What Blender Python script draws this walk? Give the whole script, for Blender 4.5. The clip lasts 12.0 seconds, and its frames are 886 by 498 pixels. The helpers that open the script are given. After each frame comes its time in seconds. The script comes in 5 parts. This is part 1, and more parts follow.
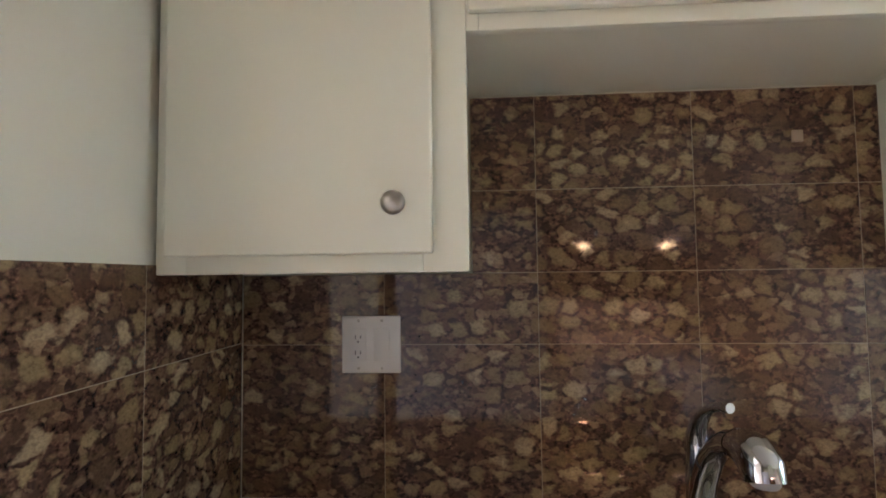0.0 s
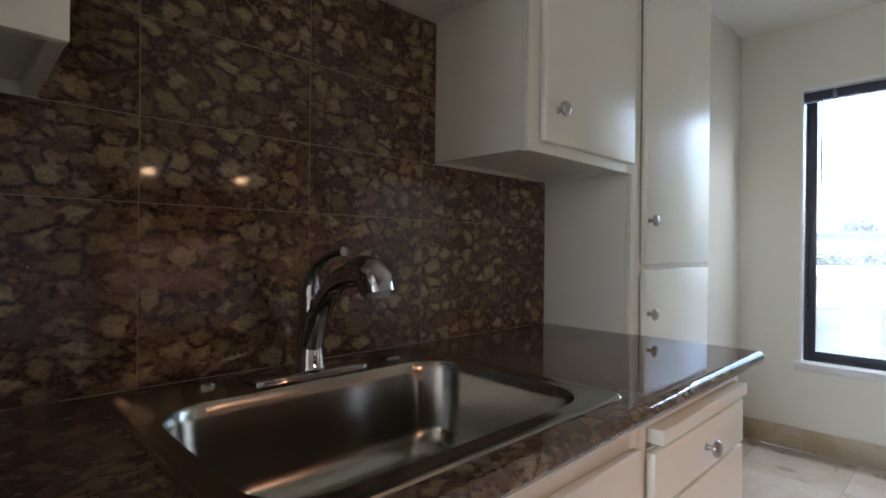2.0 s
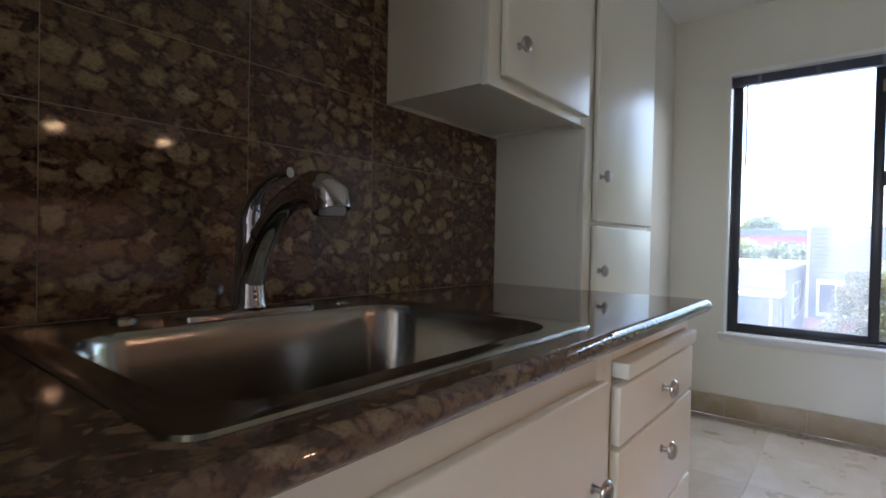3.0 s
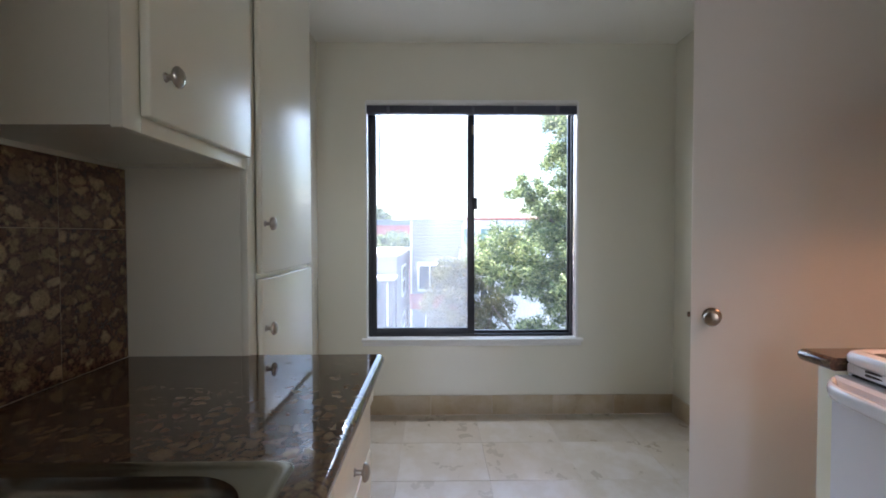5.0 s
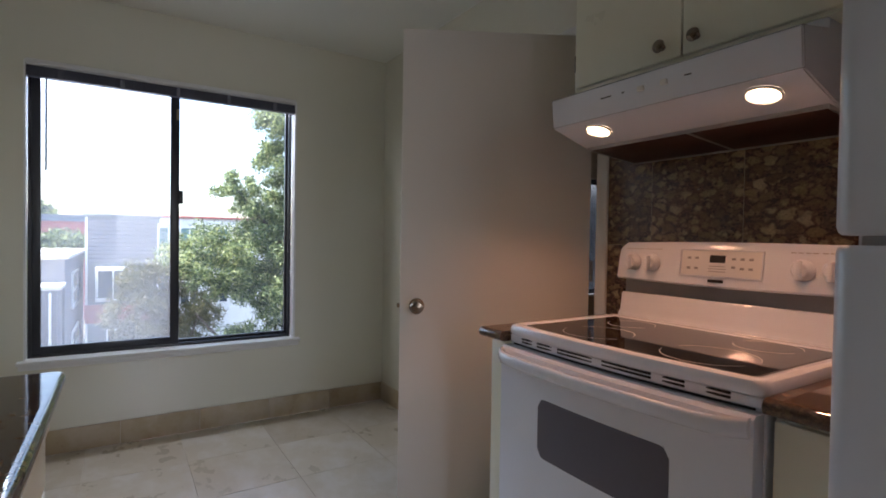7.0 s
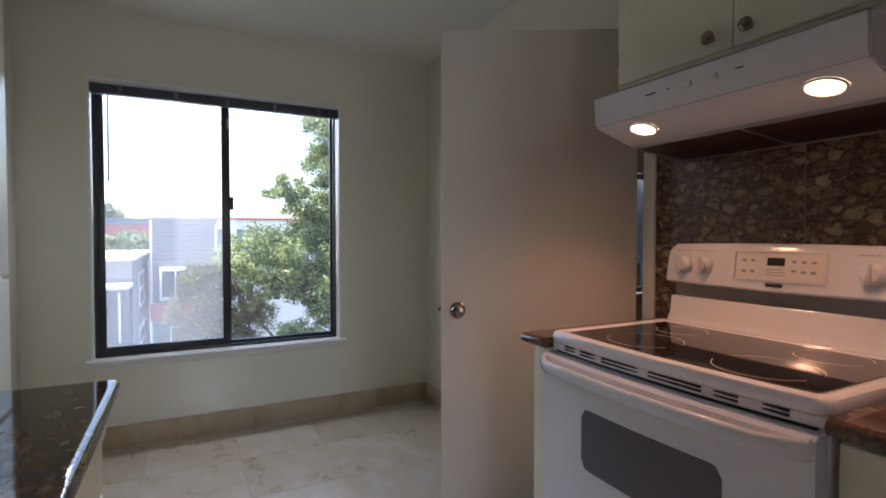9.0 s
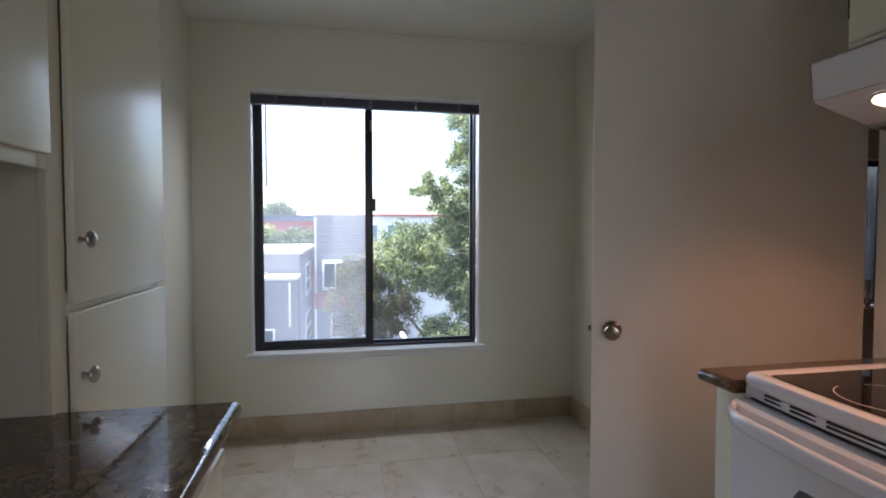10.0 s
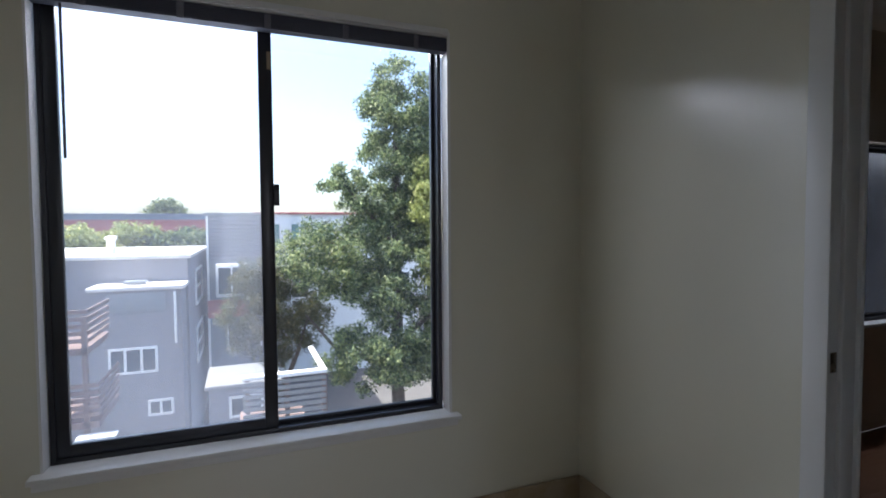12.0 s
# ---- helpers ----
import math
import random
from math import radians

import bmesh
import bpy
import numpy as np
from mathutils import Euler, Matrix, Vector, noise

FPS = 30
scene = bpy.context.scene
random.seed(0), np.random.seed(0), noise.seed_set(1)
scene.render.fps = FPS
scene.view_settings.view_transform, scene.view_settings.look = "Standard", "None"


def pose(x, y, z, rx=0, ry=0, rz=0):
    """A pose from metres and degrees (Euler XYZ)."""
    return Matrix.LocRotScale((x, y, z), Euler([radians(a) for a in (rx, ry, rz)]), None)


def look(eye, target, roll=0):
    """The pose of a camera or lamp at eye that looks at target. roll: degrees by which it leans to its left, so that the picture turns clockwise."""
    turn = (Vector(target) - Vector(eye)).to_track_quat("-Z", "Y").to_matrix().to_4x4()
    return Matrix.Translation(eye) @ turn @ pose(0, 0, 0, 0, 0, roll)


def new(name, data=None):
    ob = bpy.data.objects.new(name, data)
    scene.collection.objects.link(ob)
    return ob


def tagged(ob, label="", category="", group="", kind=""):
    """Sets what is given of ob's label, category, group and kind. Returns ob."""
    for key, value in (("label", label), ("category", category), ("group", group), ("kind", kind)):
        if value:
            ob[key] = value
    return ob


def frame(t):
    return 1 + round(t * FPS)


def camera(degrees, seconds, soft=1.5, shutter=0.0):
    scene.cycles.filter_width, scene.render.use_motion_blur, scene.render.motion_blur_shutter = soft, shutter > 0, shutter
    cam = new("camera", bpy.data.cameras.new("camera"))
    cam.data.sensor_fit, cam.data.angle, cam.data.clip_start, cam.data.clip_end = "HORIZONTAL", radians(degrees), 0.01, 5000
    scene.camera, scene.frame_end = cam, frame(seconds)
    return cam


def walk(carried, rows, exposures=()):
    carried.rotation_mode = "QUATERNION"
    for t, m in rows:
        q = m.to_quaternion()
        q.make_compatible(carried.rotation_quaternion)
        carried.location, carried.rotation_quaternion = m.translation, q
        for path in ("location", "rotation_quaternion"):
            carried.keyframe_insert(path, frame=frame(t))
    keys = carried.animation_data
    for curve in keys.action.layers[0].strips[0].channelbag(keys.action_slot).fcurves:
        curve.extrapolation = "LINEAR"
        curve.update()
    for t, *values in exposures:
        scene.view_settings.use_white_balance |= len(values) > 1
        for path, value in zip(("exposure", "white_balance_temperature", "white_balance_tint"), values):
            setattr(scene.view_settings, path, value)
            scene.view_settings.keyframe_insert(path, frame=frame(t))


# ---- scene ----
cam = camera(82.1, 12.0, 1.8)
PATH = [
    (0, (0.872, 0.929, 1.36), (0.744, 2.922, 1.47), -0.7),
    (0.5, (0.815, 0.911, 1.346), (1.396, 2.824, 1.401), 0.2),
    (1, (0.785, 0.886, 1.295), (1.824, 2.595, 1.331), 1.8),
    (1.5, (0.759, 0.952, 1.24), (2.053, 2.477, 1.263), 1.3),
    (2, (0.77, 1.013, 1.146), (2.16, 2.451, 1.143), 0.6),
    (2.5, (0.787, 1.055, 1.05), (2.23, 2.44, 1.057), 0.0),
    (2.7, (0.789, 1.07, 1.022), (2.269, 2.416, 1.015), 0.5),
    (4.5, (0.885, 1.205, 1.18), (2.857, 1.536, 1.137), 0.6),
    (5, (0.914, 1.228, 1.204), (2.913, 1.199, 1.149), -0.1),
    (5.5, (0.929, 1.217, 1.208), (2.885, 0.803, 1.177), -0.3),
    (6, (0.923, 1.224, 1.199), (2.777, 0.472, 1.189), 0.1),
    (6.5, (0.908, 1.247, 1.206), (2.668, 0.299, 1.168), 0.6),
    (7, (0.899, 1.265, 1.185), (2.588, 0.194, 1.148), 0.9),
    (7.2, (0.897, 1.265, 1.183), (2.571, 0.172, 1.147), 0.9),
    (8.8, (0.89, 1.248, 1.201), (2.603, 0.218, 1.149), -0.1),
    (9, (0.902, 1.236, 1.213), (2.681, 0.324, 1.161), 0.0),
    (9.5, (0.959, 1.212, 1.241), (2.868, 0.619, 1.189), 0.2),
    (10, (1.108, 1.152, 1.253), (3.07, 0.766, 1.181), -0.0),
    (10.5, (1.334, 1.103, 1.248), (3.315, 0.843, 1.154), -0.0),
    (11, (1.648, 1.126, 1.261), (3.622, 0.818, 1.158), 0.1),
    (11.5, (1.99, 1.136, 1.276), (3.927, 0.648, 1.171), -0.2),
    (12, (2.352, 1.081, 1.287), (4.21, 0.346, 1.206), -0.4),
]
EXPOSURES = [(0.0, 4.75, 6200, 19), (0.5, 4.75, 6150, 19), (1.0, 4.35, 6100, 19), (1.5, 3.95, 6100, 19), (2.0, 3.55, 6050, 19), (2.5, 3.20, 6000, 19), (4.5, 3.05, 6200, 19), (5.5, 3.00, 6250, 19), (6.5, 2.50, 6350, 19), (9.0, 2.50, 6450, 19), (9.5, 2.50, 6400, 19), (10.0, 2.45, 6350, 19), (10.5, 2.30, 6300, 19), (11.0, 2.05, 6250, 19), (11.5, 1.80, 6200, 19), (12.0, 1.80, 6200, 19)]
walk(cam, [(t, look(eye, target, roll)) for t, eye, target, roll in PATH], EXPOSURES)

# ---- world, sun, exposure ----
world = bpy.data.worlds.new("sky")
scene.world = world
world.use_nodes = True
wn = world.node_tree
bg = wn.nodes["Background"]
sky = wn.nodes.new("ShaderNodeTexSky")
SUN_EL, SUN_AZ = radians(62), radians(7)
sky.sky_type, sky.sun_disc = "NISHITA", False
sky.sun_elevation, sky.sun_rotation = SUN_EL, SUN_AZ
sky.air_density, sky.dust_density = 1.0, 2.7
wn.links.new(sky.outputs[0], bg.inputs[0])
bg.inputs[1].default_value = 0.15

sun = new("sun", bpy.data.lights.new("sun", "SUN"))
sun.data.energy, sun.data.angle, sun.data.color = 3.2, radians(0.5), (1.0, 0.95, 0.86)
sd = Vector((math.cos(SUN_EL) * math.sin(SUN_AZ), math.cos(SUN_EL) * math.cos(SUN_AZ), math.sin(SUN_EL)))
sun.matrix_world = look(sd * 30, (0, 0, 0))

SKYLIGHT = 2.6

# ---- materials ----


def nodes_of(name):
    m = bpy.data.materials.new(name)
    m.use_nodes = True
    return m, m.node_tree.nodes, m.node_tree.links, m.node_tree.nodes["Principled BSDF"]


def coords(N, L, per_object=True):
    tc = N.new("ShaderNodeTexCoord")
    if not per_object:
        return tc.outputs["Object"]
    oi = N.new("ShaderNodeObjectInfo")
    mul = N.new("ShaderNodeVectorMath")
    mul.operation = "MULTIPLY"
    comb = N.new("ShaderNodeCombineXYZ")
    for i in range(3):
        L.new(oi.outputs["Random"], comb.inputs[i])
    mul.inputs[1].default_value = (37.0, 53.0, 71.0)
    L.new(comb.outputs[0], mul.inputs[0])
    add = N.new("ShaderNodeVectorMath")
    L.new(tc.outputs["Object"], add.inputs[0])
    L.new(mul.outputs[0], add.inputs[1])
    return add.outputs[0]


def noise_tex(N, L, co, scale, detail=4, rough=0.5):
    n = N.new("ShaderNodeTexNoise")
    n.inputs["Scale"].default_value, n.inputs["Detail"].default_value, n.inputs["Roughness"].default_value = scale, detail, rough
    L.new(co, n.inputs["Vector"])
    return n


def ramp(N, L, src, stops, constant=False):
    r = N.new("ShaderNodeValToRGB")
    if constant:
        r.color_ramp.interpolation = "CONSTANT"
    el = r.color_ramp.elements
    while len(el) < len(stops):
        el.new(0.5)
    for e, (p, c) in zip(el, stops):
        e.position = p
        e.color = (*c, 1) if len(c) == 3 else c
    L.new(src, r.inputs[0])
    return r.outputs[0]


def mixcol(N, L, fac, a, b, mode="MIX"):
    m = N.new("ShaderNodeMix")
    m.data_type, m.blend_type = "RGBA", mode
    for src, sock in ((fac, m.inputs[0]), (a, m.inputs[6]), (b, m.inputs[7])):
        if isinstance(src, (int, float)):
            sock.default_value = src
        elif isinstance(src, tuple):
            sock.default_value = (*src, 1)
        else:
            L.new(src, sock)
    return m.outputs[2]


def bump(N, L, B, src, strength, dist):
    b = N.new("ShaderNodeBump")
    b.inputs["Strength"].default_value, b.inputs["Distance"].default_value = strength, dist
    L.new(src, b.inputs["Height"])
    L.new(b.outputs[0], B.inputs["Normal"])


def surface(name, col, rough=0.5, metal=0.0, vary=0.08, scale=3.0, fine=90.0, relief=0.0005, rvary=0.08, per_object=False, coat=0.0):
    """A plain surface with variation at two scales."""
    m, N, L, B = nodes_of(name)
    co = coords(N, L, per_object)
    n1, n2 = noise_tex(N, L, co, scale), noise_tex(N, L, co, fine, 3)
    lo = tuple(c * (1 - vary) for c in col)
    hi = tuple(min(1, c * (1 + vary)) for c in col)
    c1 = mixcol(N, L, n1.outputs[0], lo, hi)
    c2 = mixcol(N, L, vary * 0.6, c1, n2.outputs[0], "OVERLAY")
    L.new(c2, B.inputs["Base Color"])
    r = N.new("ShaderNodeMapRange")
    r.inputs[3].default_value, r.inputs[4].default_value = max(0.01, rough - rvary), rough + rvary
    L.new(n1.outputs[0], r.inputs[0])
    L.new(r.outputs[0], B.inputs["Roughness"])
    B.inputs["Metallic"].default_value = metal
    B.inputs["Coat Weight"].default_value = coat
    B.inputs["Coat Roughness"].default_value = max(0.03, rough - 0.02)
    if relief:
        bump(N, L, B, n2.outputs[0], 0.25, relief)
    return m


def granite(name, size, rough, tone=1.0, even=0.04):
    """Rounded tan pebbles of two sizes in a dark brown matrix."""
    m, N, L, B = nodes_of(name)
    mp = N.new("ShaderNodeMapping")
    mp.inputs["Scale"].default_value = (0.90, 1.0, 1.22)
    L.new(coords(N, L, True), mp.inputs[0])
    co = mp.outputs[0]

    def maths(op, a_, b_, c_=None):
        n_ = N.new("ShaderNodeMath")
        n_.operation = op
        for i_, s_ in enumerate((a_, b_, c_)):
            if s_ is None:
                continue
            if isinstance(s_, (int, float)):
                n_.inputs[i_].default_value = s_
            else:
                L.new(s_, n_.inputs[i_])
        return n_.outputs[0]

    warp = noise_tex(N, L, co, size * 1.1, 3)
    off = N.new("ShaderNodeVectorMath")
    off.operation = "MULTIPLY_ADD"
    L.new(warp.outputs["Color"], off.inputs[0])
    off.inputs[1].default_value = (0.030, 0.030, 0.030)
    L.new(co, off.inputs[2])
    wob = noise_tex(N, L, co, size * 3.2, 4, 0.6).outputs[0]
    fine = noise_tex(N, L, co, size * 11, 4, 0.75).outputs[0]

    def pebbles(scale, r0, r1, soft):
        v = N.new("ShaderNodeTexVoronoi")
        v.inputs["Scale"].default_value, v.inputs["Randomness"].default_value = scale, 0.95
        L.new(off.outputs[0], v.inputs["Vector"])
        sp_ = N.new("ShaderNodeSeparateColor")
        L.new(v.outputs["Color"], sp_.inputs[0])
        d = maths("MULTIPLY_ADD", wob, 0.38, v.outputs["Distance"])
        r = maths("MULTIPLY_ADD", sp_.outputs[1], r1 - r0, r0 + 0.19)
        return maths("MULTIPLY", maths("SUBTRACT", r, d), 1 / soft), sp_.outputs[0], d

    def clamp(x_):
        n_ = N.new("ShaderNodeClamp")
        L.new(x_, n_.inputs[0])
        return n_.outputs[0]

    v2, t2, d2 = pebbles(size * 2.3, 0.46, 0.86, 0.30)
    v1, t1, d1 = pebbles(size, 0.40, 1.02, 0.22)
    ed = N.new("ShaderNodeTexVoronoi")
    ed.feature = "DISTANCE_TO_EDGE"
    ed.inputs["Scale"].default_value, ed.inputs["Randomness"].default_value = size, 0.95
    L.new(off.outputs[0], ed.inputs["Vector"])
    v1 = maths("MINIMUM", v1, maths("MULTIPLY", maths("MULTIPLY_ADD", wob, -0.28, maths("ADD", ed.outputs["Distance"], 0.075)), 8.0))
    spot = noise_tex(N, L, co, size * 5.0, 3, 0.65).outputs[0]
    base = ramp(N, L, spot, [(0.34, (0.017, 0.009, 0.011)), (0.46, (0.055, 0.026, 0.020)), (0.56, (0.110, 0.056, 0.038)), (0.68, (0.19, 0.110, 0.070))])
    small = ramp(N, L, t2, [(0.0, (0.030, 0.017, 0.017)), (0.3, (0.085, 0.044, 0.032)), (0.6, (0.160, 0.094, 0.056)), (1.0, (0.26, 0.175, 0.105))])
    large = ramp(N, L, t1, [(0.0, (0.095, 0.050, 0.034)), (0.25, (0.165, 0.100, 0.056)), (0.55, (0.275, 0.195, 0.102)), (0.8, (0.365, 0.275, 0.150)), (1.0, (0.41, 0.31, 0.19))])
    core = ramp(N, L, d1, [(0.16, (0.60, 0.60, 0.60)), (0.30, (0.46, 0.46, 0.46)), (0.55, (0.36, 0.35, 0.35))])
    large = mixcol(N, L, 0.7, large, core, "OVERLAY")
    c = mixcol(N, L, clamp(v2), base, small)
    c = mixcol(N, L, clamp(v1), c, large)
    speck = ramp(N, L, spot, [(0.36, (0.20, 0.17, 0.17)), (0.47, (0.50, 0.49, 0.48)), (0.66, (0.66, 0.64, 0.60))])
    c = mixcol(N, L, 0.50, c, speck, "OVERLAY")
    c = mixcol(N, L, 0.40, c, ramp(N, L, fine, [(0.32, (0.22, 0.22, 0.22)), (0.68, (0.78, 0.78, 0.78))]), "OVERLAY")
    big = noise_tex(N, L, co, 3.5, 3).outputs[0]
    c = mixcol(N, L, 0.35, c, ramp(N, L, big, [(0.35, (0.34, 0.32, 0.32)), (0.65, (0.64, 0.66, 0.62))]), "OVERLAY")
    c = mixcol(N, L, even, c, (0.165, 0.112, 0.075))
    if tone != 1.0:
        c = mixcol(N, L, 1.0, c, (tone, tone, tone), "MULTIPLY")
    L.new(c, B.inputs["Base Color"])
    B.inputs["Roughness"].default_value = rough
    B.inputs["Specular IOR Level"].default_value = 0.5
    bump(N, L, B, fine, 0.04, 0.0002)
    return m


def travertine(name, light, warm=0.0):
    m, N, L, B = nodes_of(name)
    co = coords(N, L, True)
    mp = N.new("ShaderNodeMapping")
    mp.inputs["Scale"].default_value = (1.0, 1.25, 1.2)
    L.new(co, mp.inputs[0])
    n1, n2 = noise_tex(N, L, mp.outputs[0], 5.0, 6, 0.6), noise_tex(N, L, mp.outputs[0], 38.0, 5, 0.7)
    a, b, d = [tuple(light * k for k in c) for c in ((0.84, 0.77 - 0.10 * warm, 0.65 - 0.22 * warm), (0.95, 0.91 - 0.12 * warm, 0.84 - 0.26 * warm), (0.83, 0.765 - 0.1 * warm, 0.645 - 0.19 * warm))]
    c = ramp(N, L, n1.outputs[0], [(0.25, d), (0.45, a), (0.62, b), (0.8, a)])
    oi = N.new("ShaderNodeObjectInfo")
    tone = ramp(N, L, oi.outputs["Random"], [(0.0, (0.84, 0.81, 0.76)), (0.5, (0.95, 0.93, 0.90)), (1.0, (1.0, 1.0, 1.0))])
    c = mixcol(N, L, 1.0, c, tone, "MULTIPLY")
    pit = ramp(N, L, n2.outputs[0], [(0.22, (0.74, 0.68, 0.58)), (0.36, (1, 1, 1))])
    c = mixcol(N, L, 0.2, c, pit, "MULTIPLY")
    L.new(c, B.inputs["Base Color"])
    r = N.new("ShaderNodeMapRange")
    r.inputs[3].default_value, r.inputs[4].default_value = 0.20, 0.40
    L.new(n1.outputs[0], r.inputs[0]), L.new(r.outputs[0], B.inputs["Roughness"])
    bump(N, L, B, n2.outputs[0], 0.2, 0.0004)
    return m


def brushed(name, col, rough):
    m, N, L, B = nodes_of(name)
    co = coords(N, L, False)
    mp = N.new("ShaderNodeMapping")
    mp.inputs["Scale"].default_value = (4.0, 160.0, 160.0)
    L.new(co, mp.inputs[0])
    n = noise_tex(N, L, mp.outputs[0], 4.0, 3)
    L.new(mixcol(N, L, n.outputs[0], tuple(c * 0.88 for c in col), col), B.inputs["Base Color"])
    r = N.new("ShaderNodeMapRange")
    r.inputs[3].default_value, r.inputs[4].default_value = rough - 0.05, rough + 0.07
    L.new(n.outputs[0], r.inputs[0]), L.new(r.outputs[0], B.inputs["Roughness"])
    B.inputs["Metallic"].default_value = 1.0
    bump(N, L, B, n.outputs[0], 0.1, 0.0002)
    return m


def pane_glass(name, dirt):
    m, N, L, B = nodes_of(name)
    out = N["Material Output"]
    N.remove(B)
    tr, gl, di, fr = (N.new(k) for k in ("ShaderNodeBsdfTransparent", "ShaderNodeBsdfGlossy", "ShaderNodeBsdfTranslucent", "ShaderNodeFresnel"))
    tr.inputs[0].default_value = (0.93, 0.97, 0.96, 1)
    gl.inputs["Roughness"].default_value = 0.02
    fr.inputs[0].default_value = 1.45
    mix1, mix2 = N.new("ShaderNodeMixShader"), N.new("ShaderNodeMixShader")
    L.new(fr.outputs[0], mix1.inputs[0]), L.new(tr.outputs[0], mix1.inputs[1]), L.new(gl.outputs[0], mix1.inputs[2])
    co = coords(N, L, False)
    n = noise_tex(N, L, co, 3.0, 4)
    r = N.new("ShaderNodeMapRange")
    r.inputs[1].default_value, r.inputs[2].default_value = 0.3, 0.7
    r.inputs[3].default_value, r.inputs[4].default_value = dirt * 0.5, dirt
    L.new(n.outputs[0], r.inputs[0]), L.new(r.outputs[0], mix2.inputs[0])
    di.inputs[0].default_value = (0.9, 0.92, 0.95, 1)
    L.new(mix1.outputs[0], mix2.inputs[1]), L.new(di.outputs[0], mix2.inputs[2])
    L.new(mix2.outputs[0], out.inputs[0])
    return m


def glow(name, col, strength):
    m, N, L, B = nodes_of(name)
    B.inputs["Base Color"].default_value = (0.9, 0.85, 0.75, 1)
    B.inputs["Emission Color"].default_value, B.inputs["Emission Strength"].default_value = (*col, 1), strength
    return m


def siding(name, col, pitch):
    m, N, L, B = nodes_of(name)
    co = coords(N, L, False)
    w = N.new("ShaderNodeTexWave")
    w.bands_direction, w.wave_profile = "Z", "SAW"
    w.inputs["Scale"].default_value = 0.314 / pitch
    L.new(co, w.inputs["Vector"])
    n = noise_tex(N, L, co, 1.2, 5)
    c = mixcol(N, L, n.outputs[0], tuple(k * 0.86 for k in col), tuple(min(1, k * 1.08) for k in col))
    L.new(c, B.inputs["Base Color"])
    B.inputs["Roughness"].default_value = 0.7
    bump(N, L, B, w.outputs[0], 0.9, 0.03)
    return m


def foliage(name, stops, rough=0.5):
    m, N, L, B = nodes_of(name)
    g = N.new("ShaderNodeNewGeometry")
    c = ramp(N, L, g.outputs["Random Per Island"], stops)
    n = noise_tex(N, L, coords(N, L, False), 1.1, 3)
    c = mixcol(N, L, 0.5, c, ramp(N, L, n.outputs[0], [(0.3, (0.32, 0.36, 0.32)), (0.7, (0.68, 0.66, 0.55))]), "OVERLAY")
    L.new(c, B.inputs["Base Color"])
    B.inputs["Roughness"].default_value = rough
    B.inputs["Subsurface Weight"].default_value = 0.0
    t = N.new("ShaderNodeBsdfTranslucent")
    L.new(c, t.inputs[0])
    mx = N.new("ShaderNodeMixShader")
    mx.inputs[0].default_value = 0.4
    L.new(B.outputs[0], mx.inputs[1]), L.new(t.outputs[0], mx.inputs[2])
    L.new(mx.outputs[0], N["Material Output"].inputs[0])
    return m


M_WALL = surface("cream_wall_paint", (0.74, 0.72, 0.60), 0.25, vary=0.03, scale=1.1, fine=160, relief=0.0006, rvary=0.015, coat=1.0)
M_WALL.node_tree.nodes["Principled BSDF"].inputs["Specular IOR Level"].default_value = 0.8
M_CEIL = surface("ceiling_paint", (0.80, 0.79, 0.71), 0.6, vary=0.04, scale=1.5, fine=120, relief=0.0006)
M_CAB = surface("white_cabinet_paint", (0.79, 0.785, 0.64), 0.29, vary=0.03, scale=4, fine=60, relief=0.0004, rvary=0.04, coat=0.15)
M_TRIM = surface("white_trim_paint", (0.74, 0.74, 0.72), 0.4, vary=0.04, scale=4, fine=80)
M_DOOR = surface("white_door_paint", (0.74, 0.71, 0.66), 0.38, vary=0.03, scale=3, fine=70)
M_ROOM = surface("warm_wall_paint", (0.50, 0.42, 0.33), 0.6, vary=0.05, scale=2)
M_GRAN = granite("polished_granite_tile", 25.0, 0.055)
M_TOP = granite("polished_granite_slab", 36.0, 0.05, 0.72, 0.4)
M_TOP.node_tree.nodes["Principled BSDF"].inputs["Specular IOR Level"].default_value = 0.7
M_GROUT = surface("pale_grout", (0.34, 0.27, 0.18), 0.8, vary=0.1, scale=20)
M_TRAV = travertine("travertine_floor", 0.66, 0.15)
M_TRAVB = travertine("travertine_base", 0.52, 1.0)
M_FGROUT = surface("floor_grout", (0.64, 0.60, 0.52), 0.85, vary=0.1, scale=12)
M_STEEL = brushed("brushed_stainless", (0.40, 0.395, 0.35), 0.18)
M_CHROME = surface("chrome", (0.54, 0.54, 0.56), 0.06, 1.0, vary=0.02, relief=0, rvary=0.02)
M_NICKEL = surface("satin_nickel", (0.44, 0.42, 0.38), 0.28, 1.0, vary=0.05, fine=200, relief=0.0001, rvary=0.04)
M_BRONZE = surface("aged_brass", (0.26, 0.205, 0.155), 0.26, 1.0, vary=0.12, scale=30, relief=0, rvary=0.06)
M_BLACK = surface("black_anodised", (0.018, 0.020, 0.026), 0.35, vary=0.1, relief=0)
M_DARK = surface("dark_gap", (0.02, 0.018, 0.017), 0.8, vary=0.05, relief=0)
M_ENAMEL = surface("white_enamel", (0.73, 0.755, 0.81), 0.16, vary=0.02, scale=5, relief=0, rvary=0.03, coat=0.3)
M_FRIDGE = surface("fridge_white", (0.59, 0.61, 0.65), 0.3, vary=0.03, scale=5, fine=260, relief=0.0006)
M_CERAM = surface("black_ceramic_glass", (0.012, 0.009, 0.009), 0.05, vary=0.05, relief=0, rvary=0.02)
